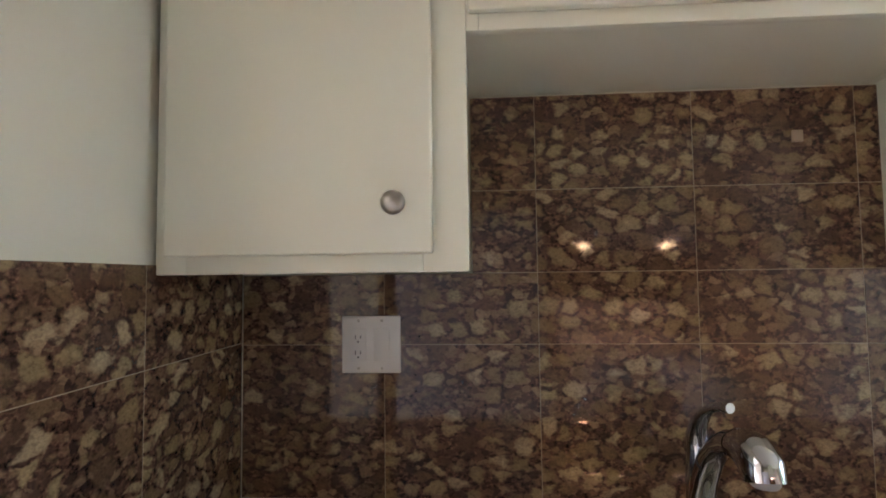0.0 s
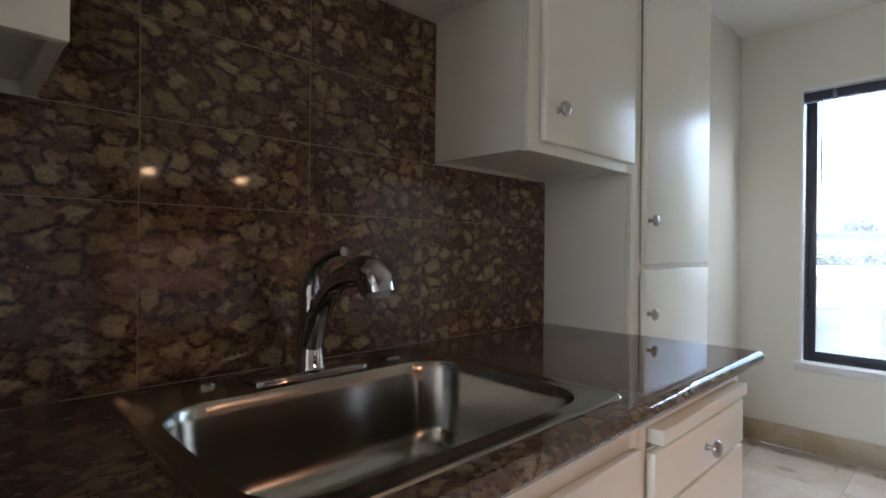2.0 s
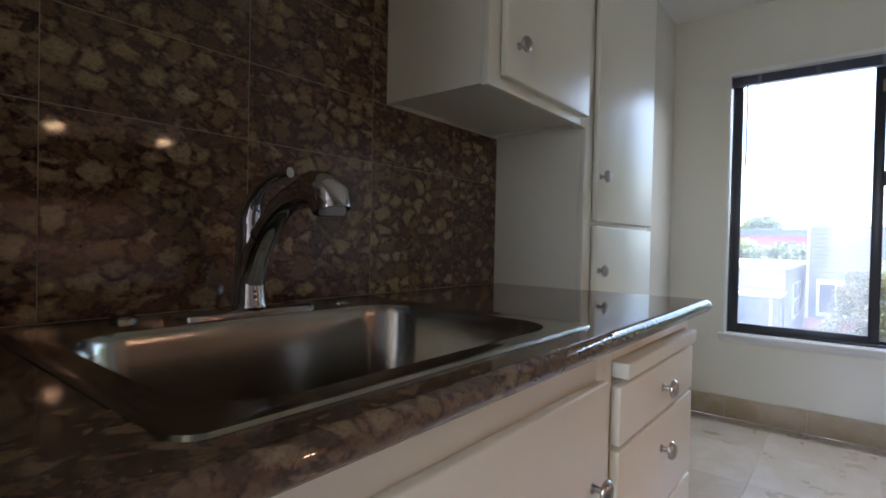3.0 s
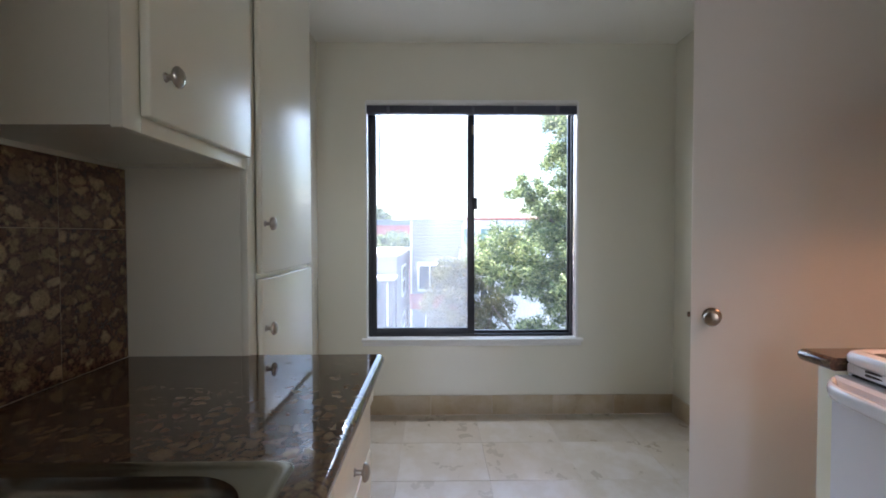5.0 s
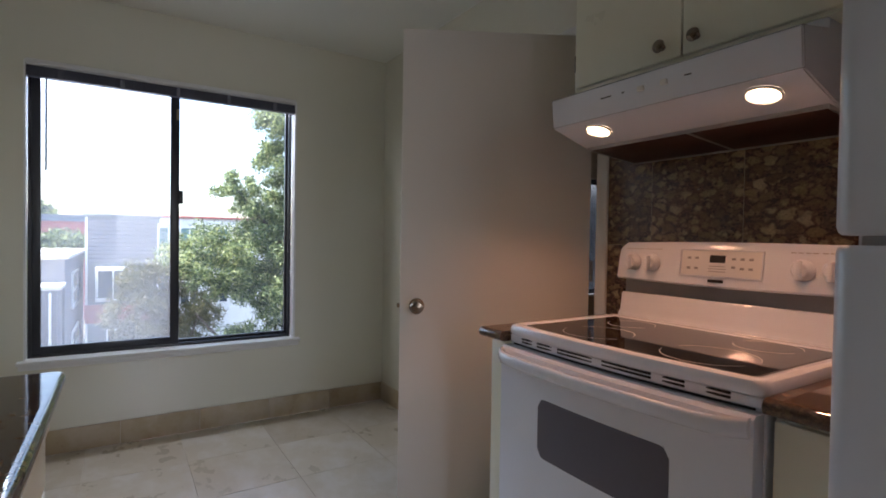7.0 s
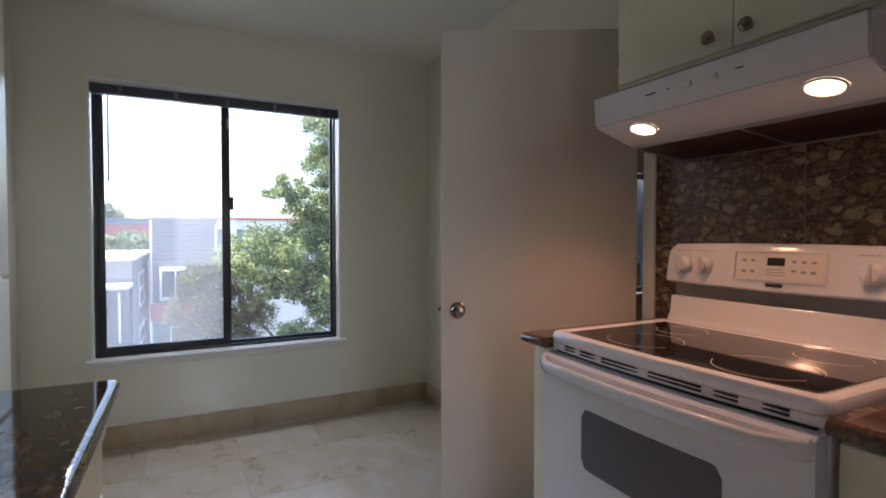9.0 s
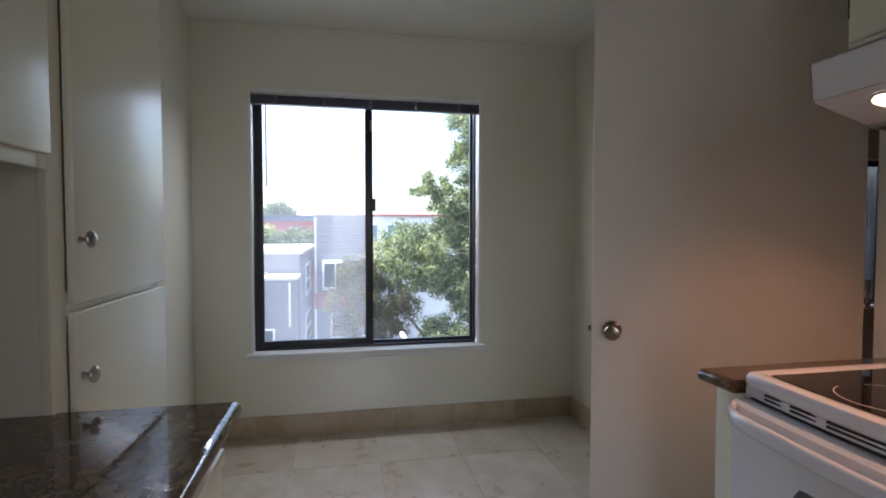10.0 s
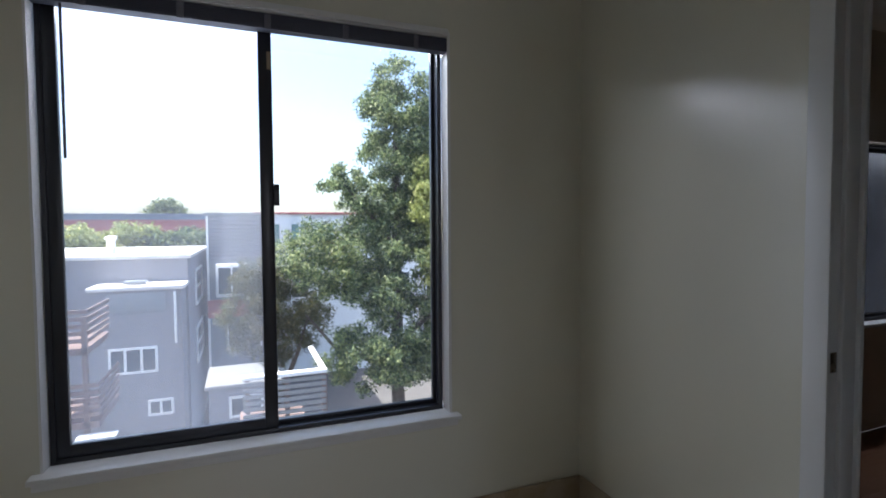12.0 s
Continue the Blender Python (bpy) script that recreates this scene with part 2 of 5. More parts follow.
M_OVENGL = surface("smoked_oven_glass", (0.12, 0.115, 0.145), 0.08, vary=0.05, relief=0, rvary=0.02)
M_GREY = surface("grey_plastic", (0.33, 0.32, 0.31), 0.45, vary=0.05)
M_MARK = surface("grey_print", (0.34, 0.30, 0.28), 0.6, vary=0.02, relief=0)
M_RING = surface("white_ring_print", (0.62, 0.58, 0.55), 0.3, vary=0.02, relief=0)
M_PLATE = surface("white_plastic", (0.78, 0.77, 0.74), 0.35, vary=0.02, relief=0)
M_BLIND = surface("blind_slats", (0.10, 0.105, 0.145), 0.45, vary=0.08, scale=8)
M_MESH = brushed("filter_mesh", (0.13, 0.075, 0.062), 0.5)
M_BULB = glow("lit_lamp", (1.0, 0.64, 0.33), 3.4)
M_MESHC = surface("smoky_clip_plastic", (0.17, 0.175, 0.21), 0.4, vary=0.05)
M_PANE = pane_glass("window_glass", 0.012)
M_PANED = pane_glass("dusty_window_glass", 0.16)
M_WOOD = surface("reddish_wood_floor", (0.20, 0.10, 0.055), 0.32, vary=0.3, scale=6, fine=60, per_object=True)


# ---- building blocks ----
ORIGIN = {}


def box(bm, x0, x1, y0, y1, z0, z1, bevel=0.0, seg=2):
    made = bmesh.ops.create_cube(bm, size=1.0)["verts"]
    for v in made:
        v.co = Vector(((x0 + x1) / 2 + v.co.x * (x1 - x0), (y0 + y1) / 2 + v.co.y * (y1 - y0), (z0 + z1) / 2 + v.co.z * (z1 - z0)))
    if bevel > 0:
        edges = {e for v in made for e in v.link_edges}
        bmesh.ops.bevel(bm, geom=list(edges), offset=bevel, segments=seg, affect="EDGES", profile=0.5)
    return made


def boxed(*a, **k):
    bm = bmesh.new()
    box(bm, *a, **k)
    return bm


def rings(bm, sections, closed=True, caps=True):
    """Skins a list of equally long rings of points."""
    rows = [[bm.verts.new(p) for p in s] for s in sections]
    n = len(rows[0])
    for a, b in zip(rows, rows[1:]):
        for i in range(n if closed else n - 1):
            bm.faces.new((a[i], a[(i + 1) % n], b[(i + 1) % n], b[i]))
    if caps and closed:
        bm.faces.new(rows[0][::-1])
        bm.faces.new(rows[-1])
    return rows


def lathe(bm, profile, at=(0, 0, 0), axis="z", seg=24, squash=1.0):
    """Turns (radius, height) pairs about an axis through at."""
    secs = []
    for r, h in profile:
        ring = []
        for i in range(seg):
            a = 2 * math.pi * i / seg
            u, v = max(r, 1e-4) * math.cos(a), max(r, 1e-4) * math.sin(a) * squash
            p = {"z": (u, v, h), "y": (u, h, -v), "-y": (u, -h, v), "x": (h, u, v)}[axis]
            ring.append(Vector(at) + Vector(p))
        secs.append(ring)
    rings(bm, secs)


def tube(bm, pts, radii, seg=14):
    """A round tube through points."""
    pts = [Vector(p) for p in pts]
    secs = []
    side = Vector((0, 0, 1))
    for i, p in enumerate(pts):
        d = (pts[min(i + 1, len(pts) - 1)] - pts[max(i - 1, 0)]).normalized()
        if i == 0:
            side = Vector((1, 0, 0)) if abs(d.x) < 0.9 else Vector((0, 1, 0))
        a = (side - d * side.dot(d)).normalized()
        b = d.cross(a)
        side = a
        r = radii[i] if isinstance(radii, (list, tuple)) else radii
        secs.append([p + a * (r * math.cos(2 * math.pi * k / seg)) + b * (r * math.sin(2 * math.pi * k / seg)) for k in range(seg)])
    rings(bm, secs)


def rounded(x0, x1, y0, y1, r, n=6):
    """A rounded rectangle's outline as (x, y) pairs."""
    pts = []
    for cx, cy, a0 in ((x1 - r, y1 - r, 0), (x0 + r, y1 - r, 90), (x0 + r, y0 + r, 180), (x1 - r, y0 + r, 270)):
        for i in range(n + 1):
            a = radians(a0 + 90 * i / n)
            pts.append((cx + r * math.cos(a), cy + r * math.sin(a)))
    return pts


def smooth_mesh(me, angle=40):
    me.polygons.foreach_set("use_smooth", [True] * len(me.polygons))
    me.set_sharp_from_angle(angle=radians(angle))


def thing(name, base, label, category, group="", kind=""):
    ob = new(name)
    ob.location = base
    ORIGIN[ob] = Vector(base)
    ob.empty_display_size = 0.05
    return tagged(ob, label, category, group, kind)


def part(name, bm, material, parent=None, label="", kind="", angle=40):
    o = ORIGIN.get(parent, Vector((0, 0, 0)))
    bmesh.ops.recalc_face_normals(bm, faces=bm.faces)
    bmesh.ops.translate(bm, verts=bm.verts, vec=-o)
    me = bpy.data.meshes.new(name)
    bm.to_mesh(me)
    bm.free()
    smooth_mesh(me, angle)
    me.materials.append(material)
    ob = new(name, me)
    if parent is not None:
        ob.parent = parent
        ORIGIN[ob] = o
    return tagged(ob, label, kind=kind)


def structure(name, bm, material, label=""):
    ob = part(name, bm, material, None, label, "structure")
    return ob


def strip_mesh(me_name, bm, material):
    me = bpy.data.meshes.new(me_name)
    bmesh.ops.recalc_face_normals(bm, faces=bm.faces)
    bm.to_mesh(me)
    bm.free()
    smooth_mesh(me)
    me.materials.append(material)
    return me


# ---- the shell ----
XW, XE, YS, YN, ZC = 0.36, 4.30, -0.37, 2.01, 2.47
WY0, WY1, WZ0, WZ1 = 0.277, 1.690, 0.508, 2.085
DX0, DX1, DZ = 2.280, 3.248, 2.045
R2S = -4.3


def wall_with_hole(name, axis, a0, a1, b0, b1, c0, c1, h0, h1, g0, g1, mat, label):
    """A wall across axis from a0 to a1 in thickness, b0..b1 long, c0..c1 high, with one opening h0..h1 by g0..g1."""
    bm = bmesh.new()
    for p, q, r, s in ((b0, h0, c0, c1), (h1, b1, c0, c1), (h0, h1, c0, g0), (h0, h1, g1, c1)):
        if q - p > 1e-4 and s - r > 1e-4:
            box(bm, *((a0, a1, p, q, r, s) if axis == "x" else (p, q, a0, a1, r, s)))
    bmesh.ops.remove_doubles(bm, verts=bm.verts, dist=1e-5)
    return structure(name, bm, mat, label)


wall_east = wall_with_hole("wall_east", "x", XE, XE + 0.17, YS - 0.06, YN + 0.14, 0, ZC, WY0, WY1, WZ0, WZ1, M_WALL, "cream painted wall with the kitchen window")
wall_south = wall_with_hole("wall_south", "y", YS - 0.12, YS, XW - 0.12, XE, 0, ZC, DX0, DX1, -0.001, DZ, M_WALL, "cream painted wall with the open doorway")
wall_north = structure("wall_north", boxed(XW - 0.12, XE, YN, YN + 0.14, 0, ZC), M_WALL, "cream painted wall behind the sink counter")
wall_west = wall_with_hole("wall_west", "x", XW - 0.12, XW, YS, YN, 0, ZC, 0.44, 1.30, -0.001, 2.05, M_WALL, "cream painted wall beside the sink counter")
structure("ceiling", boxed(XW - 0.12, XE + 0.17, YS - 0.12, YN + 0.14, ZC, ZC + 0.1), M_CEIL, "pale matt painted ceiling")
structure("floor", boxed(XW - 0.12, XE, YS - 0.12, YN, -0.12, -0.004), M_FGROUT, "grouted bed of the travertine floor")

# unseen slab added above the windows to keep direct sun out
structure("eave", boxed(XE + 0.17, XE + 0.27, R2S - 1.0, YN + 1.5, ZC + 0.12, ZC + 0.24), M_CEIL, "unseen slab added above the windows to block the sun")

# unseen hallway added behind the kitchen's entrance; dark walls dim its reflection in the backsplash
hall = bmesh.new()
for b in ((-1.6, XW - 0.12, 0.10, 0.22, 0, ZC), (-1.6, XW - 0.12, 1.52, 1.64, 0, ZC), (-1.72, -1.6, 0.10, 0.40, 0, ZC), (-1.72, -1.6, 1.35, 1.64, 0, ZC), (-1.72, -1.6, 0.40, 1.35, 0, 0.7), (-1.72, -1.6, 0.40, 1.35, 2.1, ZC)):
    box(hall, *b)
structure("wall_hall", hall, M_ROOM, "unseen hallway walls, painted dark to dim their reflection")
structure("ceiling_hall", boxed(-1.72, XW - 0.12, 0.10, 1.64, ZC, ZC + 0.1), M_CEIL, "pale painted hallway ceiling")
structure("floor_hall", boxed(-1.72, XW - 0.12, 0.10, 1.64, -0.12, -0.002), M_WOOD, "reddish wooden hallway floor")

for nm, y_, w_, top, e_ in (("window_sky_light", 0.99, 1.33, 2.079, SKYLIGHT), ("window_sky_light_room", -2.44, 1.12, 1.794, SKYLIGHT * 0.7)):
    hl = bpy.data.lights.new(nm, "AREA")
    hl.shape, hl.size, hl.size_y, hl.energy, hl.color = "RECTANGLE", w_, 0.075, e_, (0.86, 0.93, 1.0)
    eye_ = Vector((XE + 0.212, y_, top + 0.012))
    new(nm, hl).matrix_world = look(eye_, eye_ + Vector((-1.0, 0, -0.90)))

# added fill lamp in the unseen hallway's end wall, brightens west-facing surfaces
hw = bpy.data.lights.new("hall_fill_lamp", "AREA")
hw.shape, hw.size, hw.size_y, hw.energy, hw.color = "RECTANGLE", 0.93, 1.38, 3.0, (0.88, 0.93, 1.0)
new("hall_fill_lamp", hw).matrix_world = look((-1.66, 0.875, 1.4), (0, 0.875, 1.4))

# the room beyond the doorway
R2X0, R2Y1 = 0.9, YS - 0.12
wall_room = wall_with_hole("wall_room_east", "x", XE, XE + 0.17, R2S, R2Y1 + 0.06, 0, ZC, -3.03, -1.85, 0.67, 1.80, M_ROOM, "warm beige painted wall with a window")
rm = bmesh.new()
box(rm, R2X0 - 0.12, XE + 0.17, R2S - 0.12, R2S, 0, ZC)
box(rm, R2X0 - 0.12, R2X0, R2S, R2Y1, 0, ZC)
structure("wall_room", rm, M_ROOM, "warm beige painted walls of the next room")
structure("ceiling_room", boxed(R2X0 - 0.12, XE + 0.17, R2S - 0.12, R2Y1, ZC, ZC + 0.1), M_CEIL, "pale painted ceiling of the next room")
floor_room = structure("floor_room", boxed(R2X0 - 0.12, XE, R2S - 0.12, R2Y1, -0.12, -0.004), M_DARK, "reddish wooden plank floor of the next room")

# ---- window of the kitchen ----


def frame_bm(x0, x1, y0, y1, z0, z1, w, wb=None):
    """A rectangular frame in the plane across x."""
    wb = wb or w
    bm = bmesh.new()
    box(bm, x0, x1, y0, y0 + w, z0, z1, bevel=0.002)
    box(bm, x0, x1, y1 - w, y1, z0, z1, bevel=0.002)
    box(bm, x0, x1, y0 + w - 0.001, y1 - w + 0.001, z0, z0 + wb, bevel=0.002)
    box(bm, x0, x1, y0 + w - 0.001, y1 - w + 0.001, z1 - w, z1, bevel=0.002)
    return bm


def window(name, y0, y1, z0, z1, label):
    w = thing(name, (XE, (y0 + y1) / 2, z0), label, "window", kind="structure")
    part("window_frame", frame_bm(XE + 0.058, XE + 0.130, y0 + 0.016, y1 - 0.008, z0 + 0.003, z1 - 0.003, 0.016, 0.02), M_BLACK, w, "black anodised aluminium frame")
    mid = (y0 + y1) / 2 - 0.004
    part("sash", frame_bm(XE + 0.065, XE + 0.088, mid - 0.015, y1 - 0.014, z0 + 0.022, z1 - 0.019, 0.048, 0.042), M_BLACK, w, "black sliding sash")
    part("fixed_sash", frame_bm(XE + 0.098, XE + 0.121, y0 + 0.024, mid + 0.02, z0 + 0.022, z1 - 0.019, 0.022, 0.018), M_BLACK, w, "narrow black fixed sash")
    p1 = part("pane", boxed(XE + 0.075, XE + 0.079, mid + 0.032, y1 - 0.061, z0 + 0.063, z1 - 0.056), M_PANED, w, "dusty sliding glass pane")
    p2 = part("pane", boxed(XE + 0.107, XE + 0.111, y0 + 0.045, mid - 0.001, z0 + 0.039, z1 - 0.032), M_PANE, w, "clear fixed glass pane")
    p1.visible_shadow = p2.visible_shadow = False
    part("latch", boxed(XE + 0.051, XE + 0.066, mid - 0.034, mid - 0.012, (z0 + z1) / 2 + 0.080, (z0 + z1) / 2 + 0.160, bevel=0.003), M_BLACK, w)
    if z1 > 2:
        part("sticker", boxed(XE + 0.0630, XE + 0.0652, mid - 0.012, mid + 0.002, 1.88, 1.945), M_GROUT, w, "small pale sticker")
    return w


window_1 = window("window_1", WY0, WY1, WZ0, WZ1, "black aluminium sliding window with two tall panes")
lin = bmesh.new()
for b in ((XE - 0.001, XE + 0.057, WY0 - 0.002, WY0 + 0.010, WZ0, WZ1), (XE - 0.001, XE + 0.057, WY1 - 0.006, WY1 + 0.002, WZ0, WZ1), (XE - 0.001, XE + 0.057, WY0 + 0.010, WY1 - 0.006, WZ1 - 0.006, WZ1 + 0.002)):
    box(lin, *b)
part("reveal", lin, M_TRIM, window_1, "white painted reveal")
sl = bmesh.new()
box(sl, XE - 0.046, XE + 0.057, WY0 - 0.028, WY1 + 0.028, WZ0 - 0.012, WZ0 + 0.008, bevel=0.004)
box(sl, XE - 0.022, XE - 0.001, WY0 - 0.022, WY1 + 0.022, WZ0 - 0.042, WZ0 - 0.012, bevel=0.003)
part("window_sill", sl, M_TRIM, window_1, "white painted sill with an apron")

blind = thing("window_blind", (XE, 0.99, 2.01), "raised dark slatted blind under a white head rail", "blind")
hr = boxed(XE + 0.002, XE + 0.05, WY0 + 0.012, WY1 - 0.010, 2.063, 2.082)
box(hr, XE - 0.016, XE - 0.0005, WY0 + 0.010, WY1 - 0.008, 2.068, 2.092, bevel=0.002)
part("head_rail", hr, M_TRIM, blind, "white head rail")
for i in range(10):
    part("slat", boxed(XE + 0.002, XE + 0.047, WY0 + 0.008, WY1 - 0.008, 2.0065 + i * 0.0055, 2.0102 + i * 0.0055, bevel=0.0008, seg=1), M_BLIND, blind)
for i in range(5):
    y = WY0 + 0.13 + i * 0.28
    part("clip", boxed(XE - 0.001, XE + 0.003, y, y + 0.022, 2.003, 2.058, bevel=0.001), M_MESHC, blind)
b = bmesh.new()
tube(b, [(XE + 0.02, 1.600, 2.045), (XE + 0.02, 1.600, 1.80), (XE + 0.022, 1.601, 1.52)], 0.0045, 8)
part("wand", b, M_BLIND, blind)

window_2 = window("window_2", -3.03, -1.85, 0.67, 1.80, "black aluminium sliding window of the next room")
part("window_sill", boxed(XE - 0.03, XE + 0.057, -3.06, -1.82, 0.658, 0.678, bevel=0.004), M_TRIM, window_2, "white painted sill")

# ---- doorway and door ----
dw = thing("door_1", (DX0, YS, 0), "white flush door standing open from the doorway", "door", kind="structure")
jb = bmesh.new()
for b in ((DX0, DX0 + 0.012, YS - 0.122, YS + 0.002, 0, DZ - 0.018), (DX1 - 0.018, DX1, YS - 0.122, YS + 0.002, 0, DZ - 0.018), (DX0, DX1, YS - 0.122, YS + 0.002, DZ - 0.018, DZ)):
    box(jb, *b, bevel=0.001)
for b in ((DX0 + 0.012, DX0 + 0.022, YS - 0.085, YS - 0.045, 0, DZ - 0.03), (DX1 - 0.03, DX1 - 0.018, YS - 0.085, YS - 0.045, 0, DZ - 0.03), (DX0 + 0.018, DX1 - 0.018, YS - 0.085, YS - 0.045, DZ - 0.03, DZ - 0.018)):
    box(jb, *b, bevel=0.001)
part("door_jamb", jb, M_TRIM, dw, "white painted jamb with stop")


def casing(yf, s):
    bm = bmesh.new()
    for x0, x1, z0, z1 in ((DX0 - 0.030, DX0 + 0.024, 0, DZ + 0.05), (DX1 - 0.030, DX1 + 0.036, 0, DZ + 0.05), (DX0 + 0.022, DX1 - 0.030, DZ - 0.004, DZ + 0.05)):
        box(bm, x0, x1, min(yf, yf + s * 0.016), max(yf, yf + s * 0.016), z0, z1, bevel=0.004)
    return bm


part("casing", casing(YS + 0.002, 1), M_TRIM, dw, "white painted casing")
part("casing", casing(YS - 0.122, -1), M_TRIM, dw, "white painted casing")
part("strike_plate", boxed(DX1 - 0.0195, DX1 - 0.017, YS - 0.04, YS - 0.008, 0.89, 0.945, bevel=0.0005), M_BRONZE, dw, "small dark brass strike plate")

leaf = thing("door_leaf", (2.337, YS + 0.012, 0.0), "white painted flush door leaf, open, with a round brass knob", "door")
LEAF_W, LEAF_T = 0.772, 0.035
OPEN = 61.0


def leaf_part(name, bm, mat, label=""):
    """Builds in the leaf's own closed position, then swings it."""
    me_ob = part(name, bm, mat, None, label)
    me_ob.parent = leaf
    return me_ob


leaf_part("slab", boxed(0.0, LEAF_W, -LEAF_T, 0.0, 0.012, 2.022, bevel=0.002), M_DOOR)
for side, nm in ((1, "door_knob"), (-1, "door_knob")):
    kb = bmesh.new()
    y = 0.0 if side > 0 else -LEAF_T
    lathe(kb, [(0.0, 0.0), (0.031, 0.0), (0.031, 0.004), (0.024, 0.009), (0.012, 0.012), (0.011, 0.026), (0.018, 0.032), (0.0265, 0.042), (0.027, 0.052), (0.022, 0.061), (0.009, 0.064), (0.0, 0.064)], (LEAF_W - 0.067, y, 0.917), "y" if side > 0 else "-y", 28)
    leaf_part(nm, kb, M_BRONZE, "round aged brass knob")
leaf_part("latch", boxed(LEAF_W - 0.001, LEAF_W + 0.012, -0.024, -0.011, 0.908, 0.926, bevel=0.002), M_BRONZE, "brass latch bolt")
leaf_part("latch_plate", boxed(LEAF_W - 0.001, LEAF_W + 0.0012, -0.030, -0.005, 0.888, 0.946), M_NICKEL, "metal latch plate")
for z in (0.22, 1.02, 1.80):
    hb = bmesh.new()
    lathe(hb, [(0.0, 0.0), (0.006, 0.0), (0.006, 0.09), (0.0, 0.09)], (-0.006, 0.006, z), "z", 12)
    leaf_part("hinge", hb, M_BRONZE, "brass hinge knuckle")
leaf.rotation_euler = (0, 0, radians(OPEN))

# ---- cabinets ----
FY, DFY = 1.700, 1.682


def knob_bm(x, y, z, d=-1):
    """A satin mushroom knob standing out along y from a front at y; d is the side to which it stands."""
    bm = bmesh.new()
    lathe(bm, [(0.0, 0.0), (0.0085, 0.0), (0.0080, 0.002), (0.0055, 0.004), (0.0050, 0.014), (0.0080, 0.0165), (0.0165, 0.0178), (0.0184, 0.0205), (0.0178, 0.0240), (0.0135, 0.0280), (0.007, 0.0300), (0.0, 0.0306)], (x, y, z), "-y" if d < 0 else "y", 26)
    return bm


def hinge_bm(x, y, z):
    bm = bmesh.new()
    lathe(bm, [(0, 0), (0.0035, 0), (0.0035, 0.055), (0, 0.055)], (x, y, z), "z", 8)
    return bm


def cab_door(cab, x0, x1, z0, z1, knob=None, y=FY, out=-1, hinges=None, kmat=None):
    t = 0.018
    y0, y1 = (y - t, y - 0.0005) if out < 0 else (y + 0.0005, y + t)
    d = part("door", boxed(x0, x1, y0, y1, z0, z1, bevel=0.004, seg=3), M_CAB, cab)
    if knob:
        part("knob", knob_bm(knob[0], y0 if out < 0 else y1, knob[1], out), kmat or M_NICKEL, d, "round bronze knob" if kmat else "round satin nickel knob")
    for z in hinges or ():
        hx = x0 - 0.003 if knob and knob[0] > (x0 + x1) / 2 else x1 + 0.003
        part("hinge", hinge_bm(hx, (y0 + y1) / 2, z), M_CAB, d)
    return d


def upper(name, x0, x1, z0, z1, label, lip=0.022):
    """A wall cabinet: sides, top, recessed bottom, face frame."""
    c = thing(name, ((x0 + x1) / 2, YN - 0.01, z0), label, "cabinet", "kitchen wall cabinets")
    yb = YN - 0.002
    for nm, b_ in (("side_panel", (x0, x0 + 0.018, FY + 0.019, yb, z0 + 0.004, z1)), ("side_panel", (x1 - 0.018, x1, FY + 0.019, yb, z0 + 0.004, z1)),
                   ("bottom_panel", (x0 + 0.018, x1 - 0.018, FY + 0.019, yb, z0 + lip, z0 + lip + 0.018)), ("top_panel", (x0 + 0.018, x1 - 0.018, FY + 0.019, yb, z1 - 0.018, z1))):
        part(nm, boxed(*b_), M_CAB, c)
    return c


def face_frame(cab, x0, x1, z0, z1, w0, w1, b, t=0.05, rails=()):
    bm = bmesh.new()
    box(bm, x0, x0 + w0, FY, FY + 0.019, z0, z1, bevel=0.0015)
    box(bm, x1 - w1, x1, FY, FY + 0.019, z0, z1, bevel=0.0015)
    box(bm, x0 + w0, x1 - w1, FY, FY + 0.019, z0, z0 + b, bevel=0.0015)
    box(bm, x0 + w0, x1 - w1, FY, FY + 0.019, z1 - t, z1, bevel=0.0015)
    for za, zb in rails:
        box(bm, x0 + w0, x1 - w1, FY, FY + 0.019, za, zb, bevel=0.0015)
    return part("face_frame", bm, M_CAB, cab)


ZT = 2.10
c = upper("wall_cabinet", 0.368, 0.862, 1.368, ZT, "white painted wall cabinet beside the tiled side wall")
face_frame(c, 0.368, 0.862, 1.368, ZT, 0.05, 0.07, 0.05)
cab_door(c, 0.390, 0.808, 1.396, 2.07, (0.752, 1.470), hinges=(1.44, 1.95))
uc = part("light_housing", boxed(0.48, 0.80, 1.74, 1.90, 1.371, 1.3895, bevel=0.004), M_GREY, c, "shallow grey lamp housing under the cabinet")

c = upper("bridge_cabinet", 0.862, 1.694, 1.741, ZT, "white painted low cabinet bridging over the sink", lip=0.006)
face_frame(c, 0.862, 1.694, 1.741, ZT, 0.02, 0.02, 0.03)
cab_door(c, 0.866, 1.270, 1.766, 2.07, (1.225, 1.90))
cab_door(c, 1.274, 1.688, 1.766, 2.07, (1.318, 1.90))

c = upper("wall_cabinet", 1.694, 2.198, 1.368, ZT, "white painted wall cabinet beside the tall pantry cabinet", lip=0.012)
face_frame(c, 1.694, 2.198, 1.368, ZT, 0.05, 0.03, 0.05)
cab_door(c, 1.738, 2.182, 1.394, 2.07, (1.785, 1.470), hinges=())

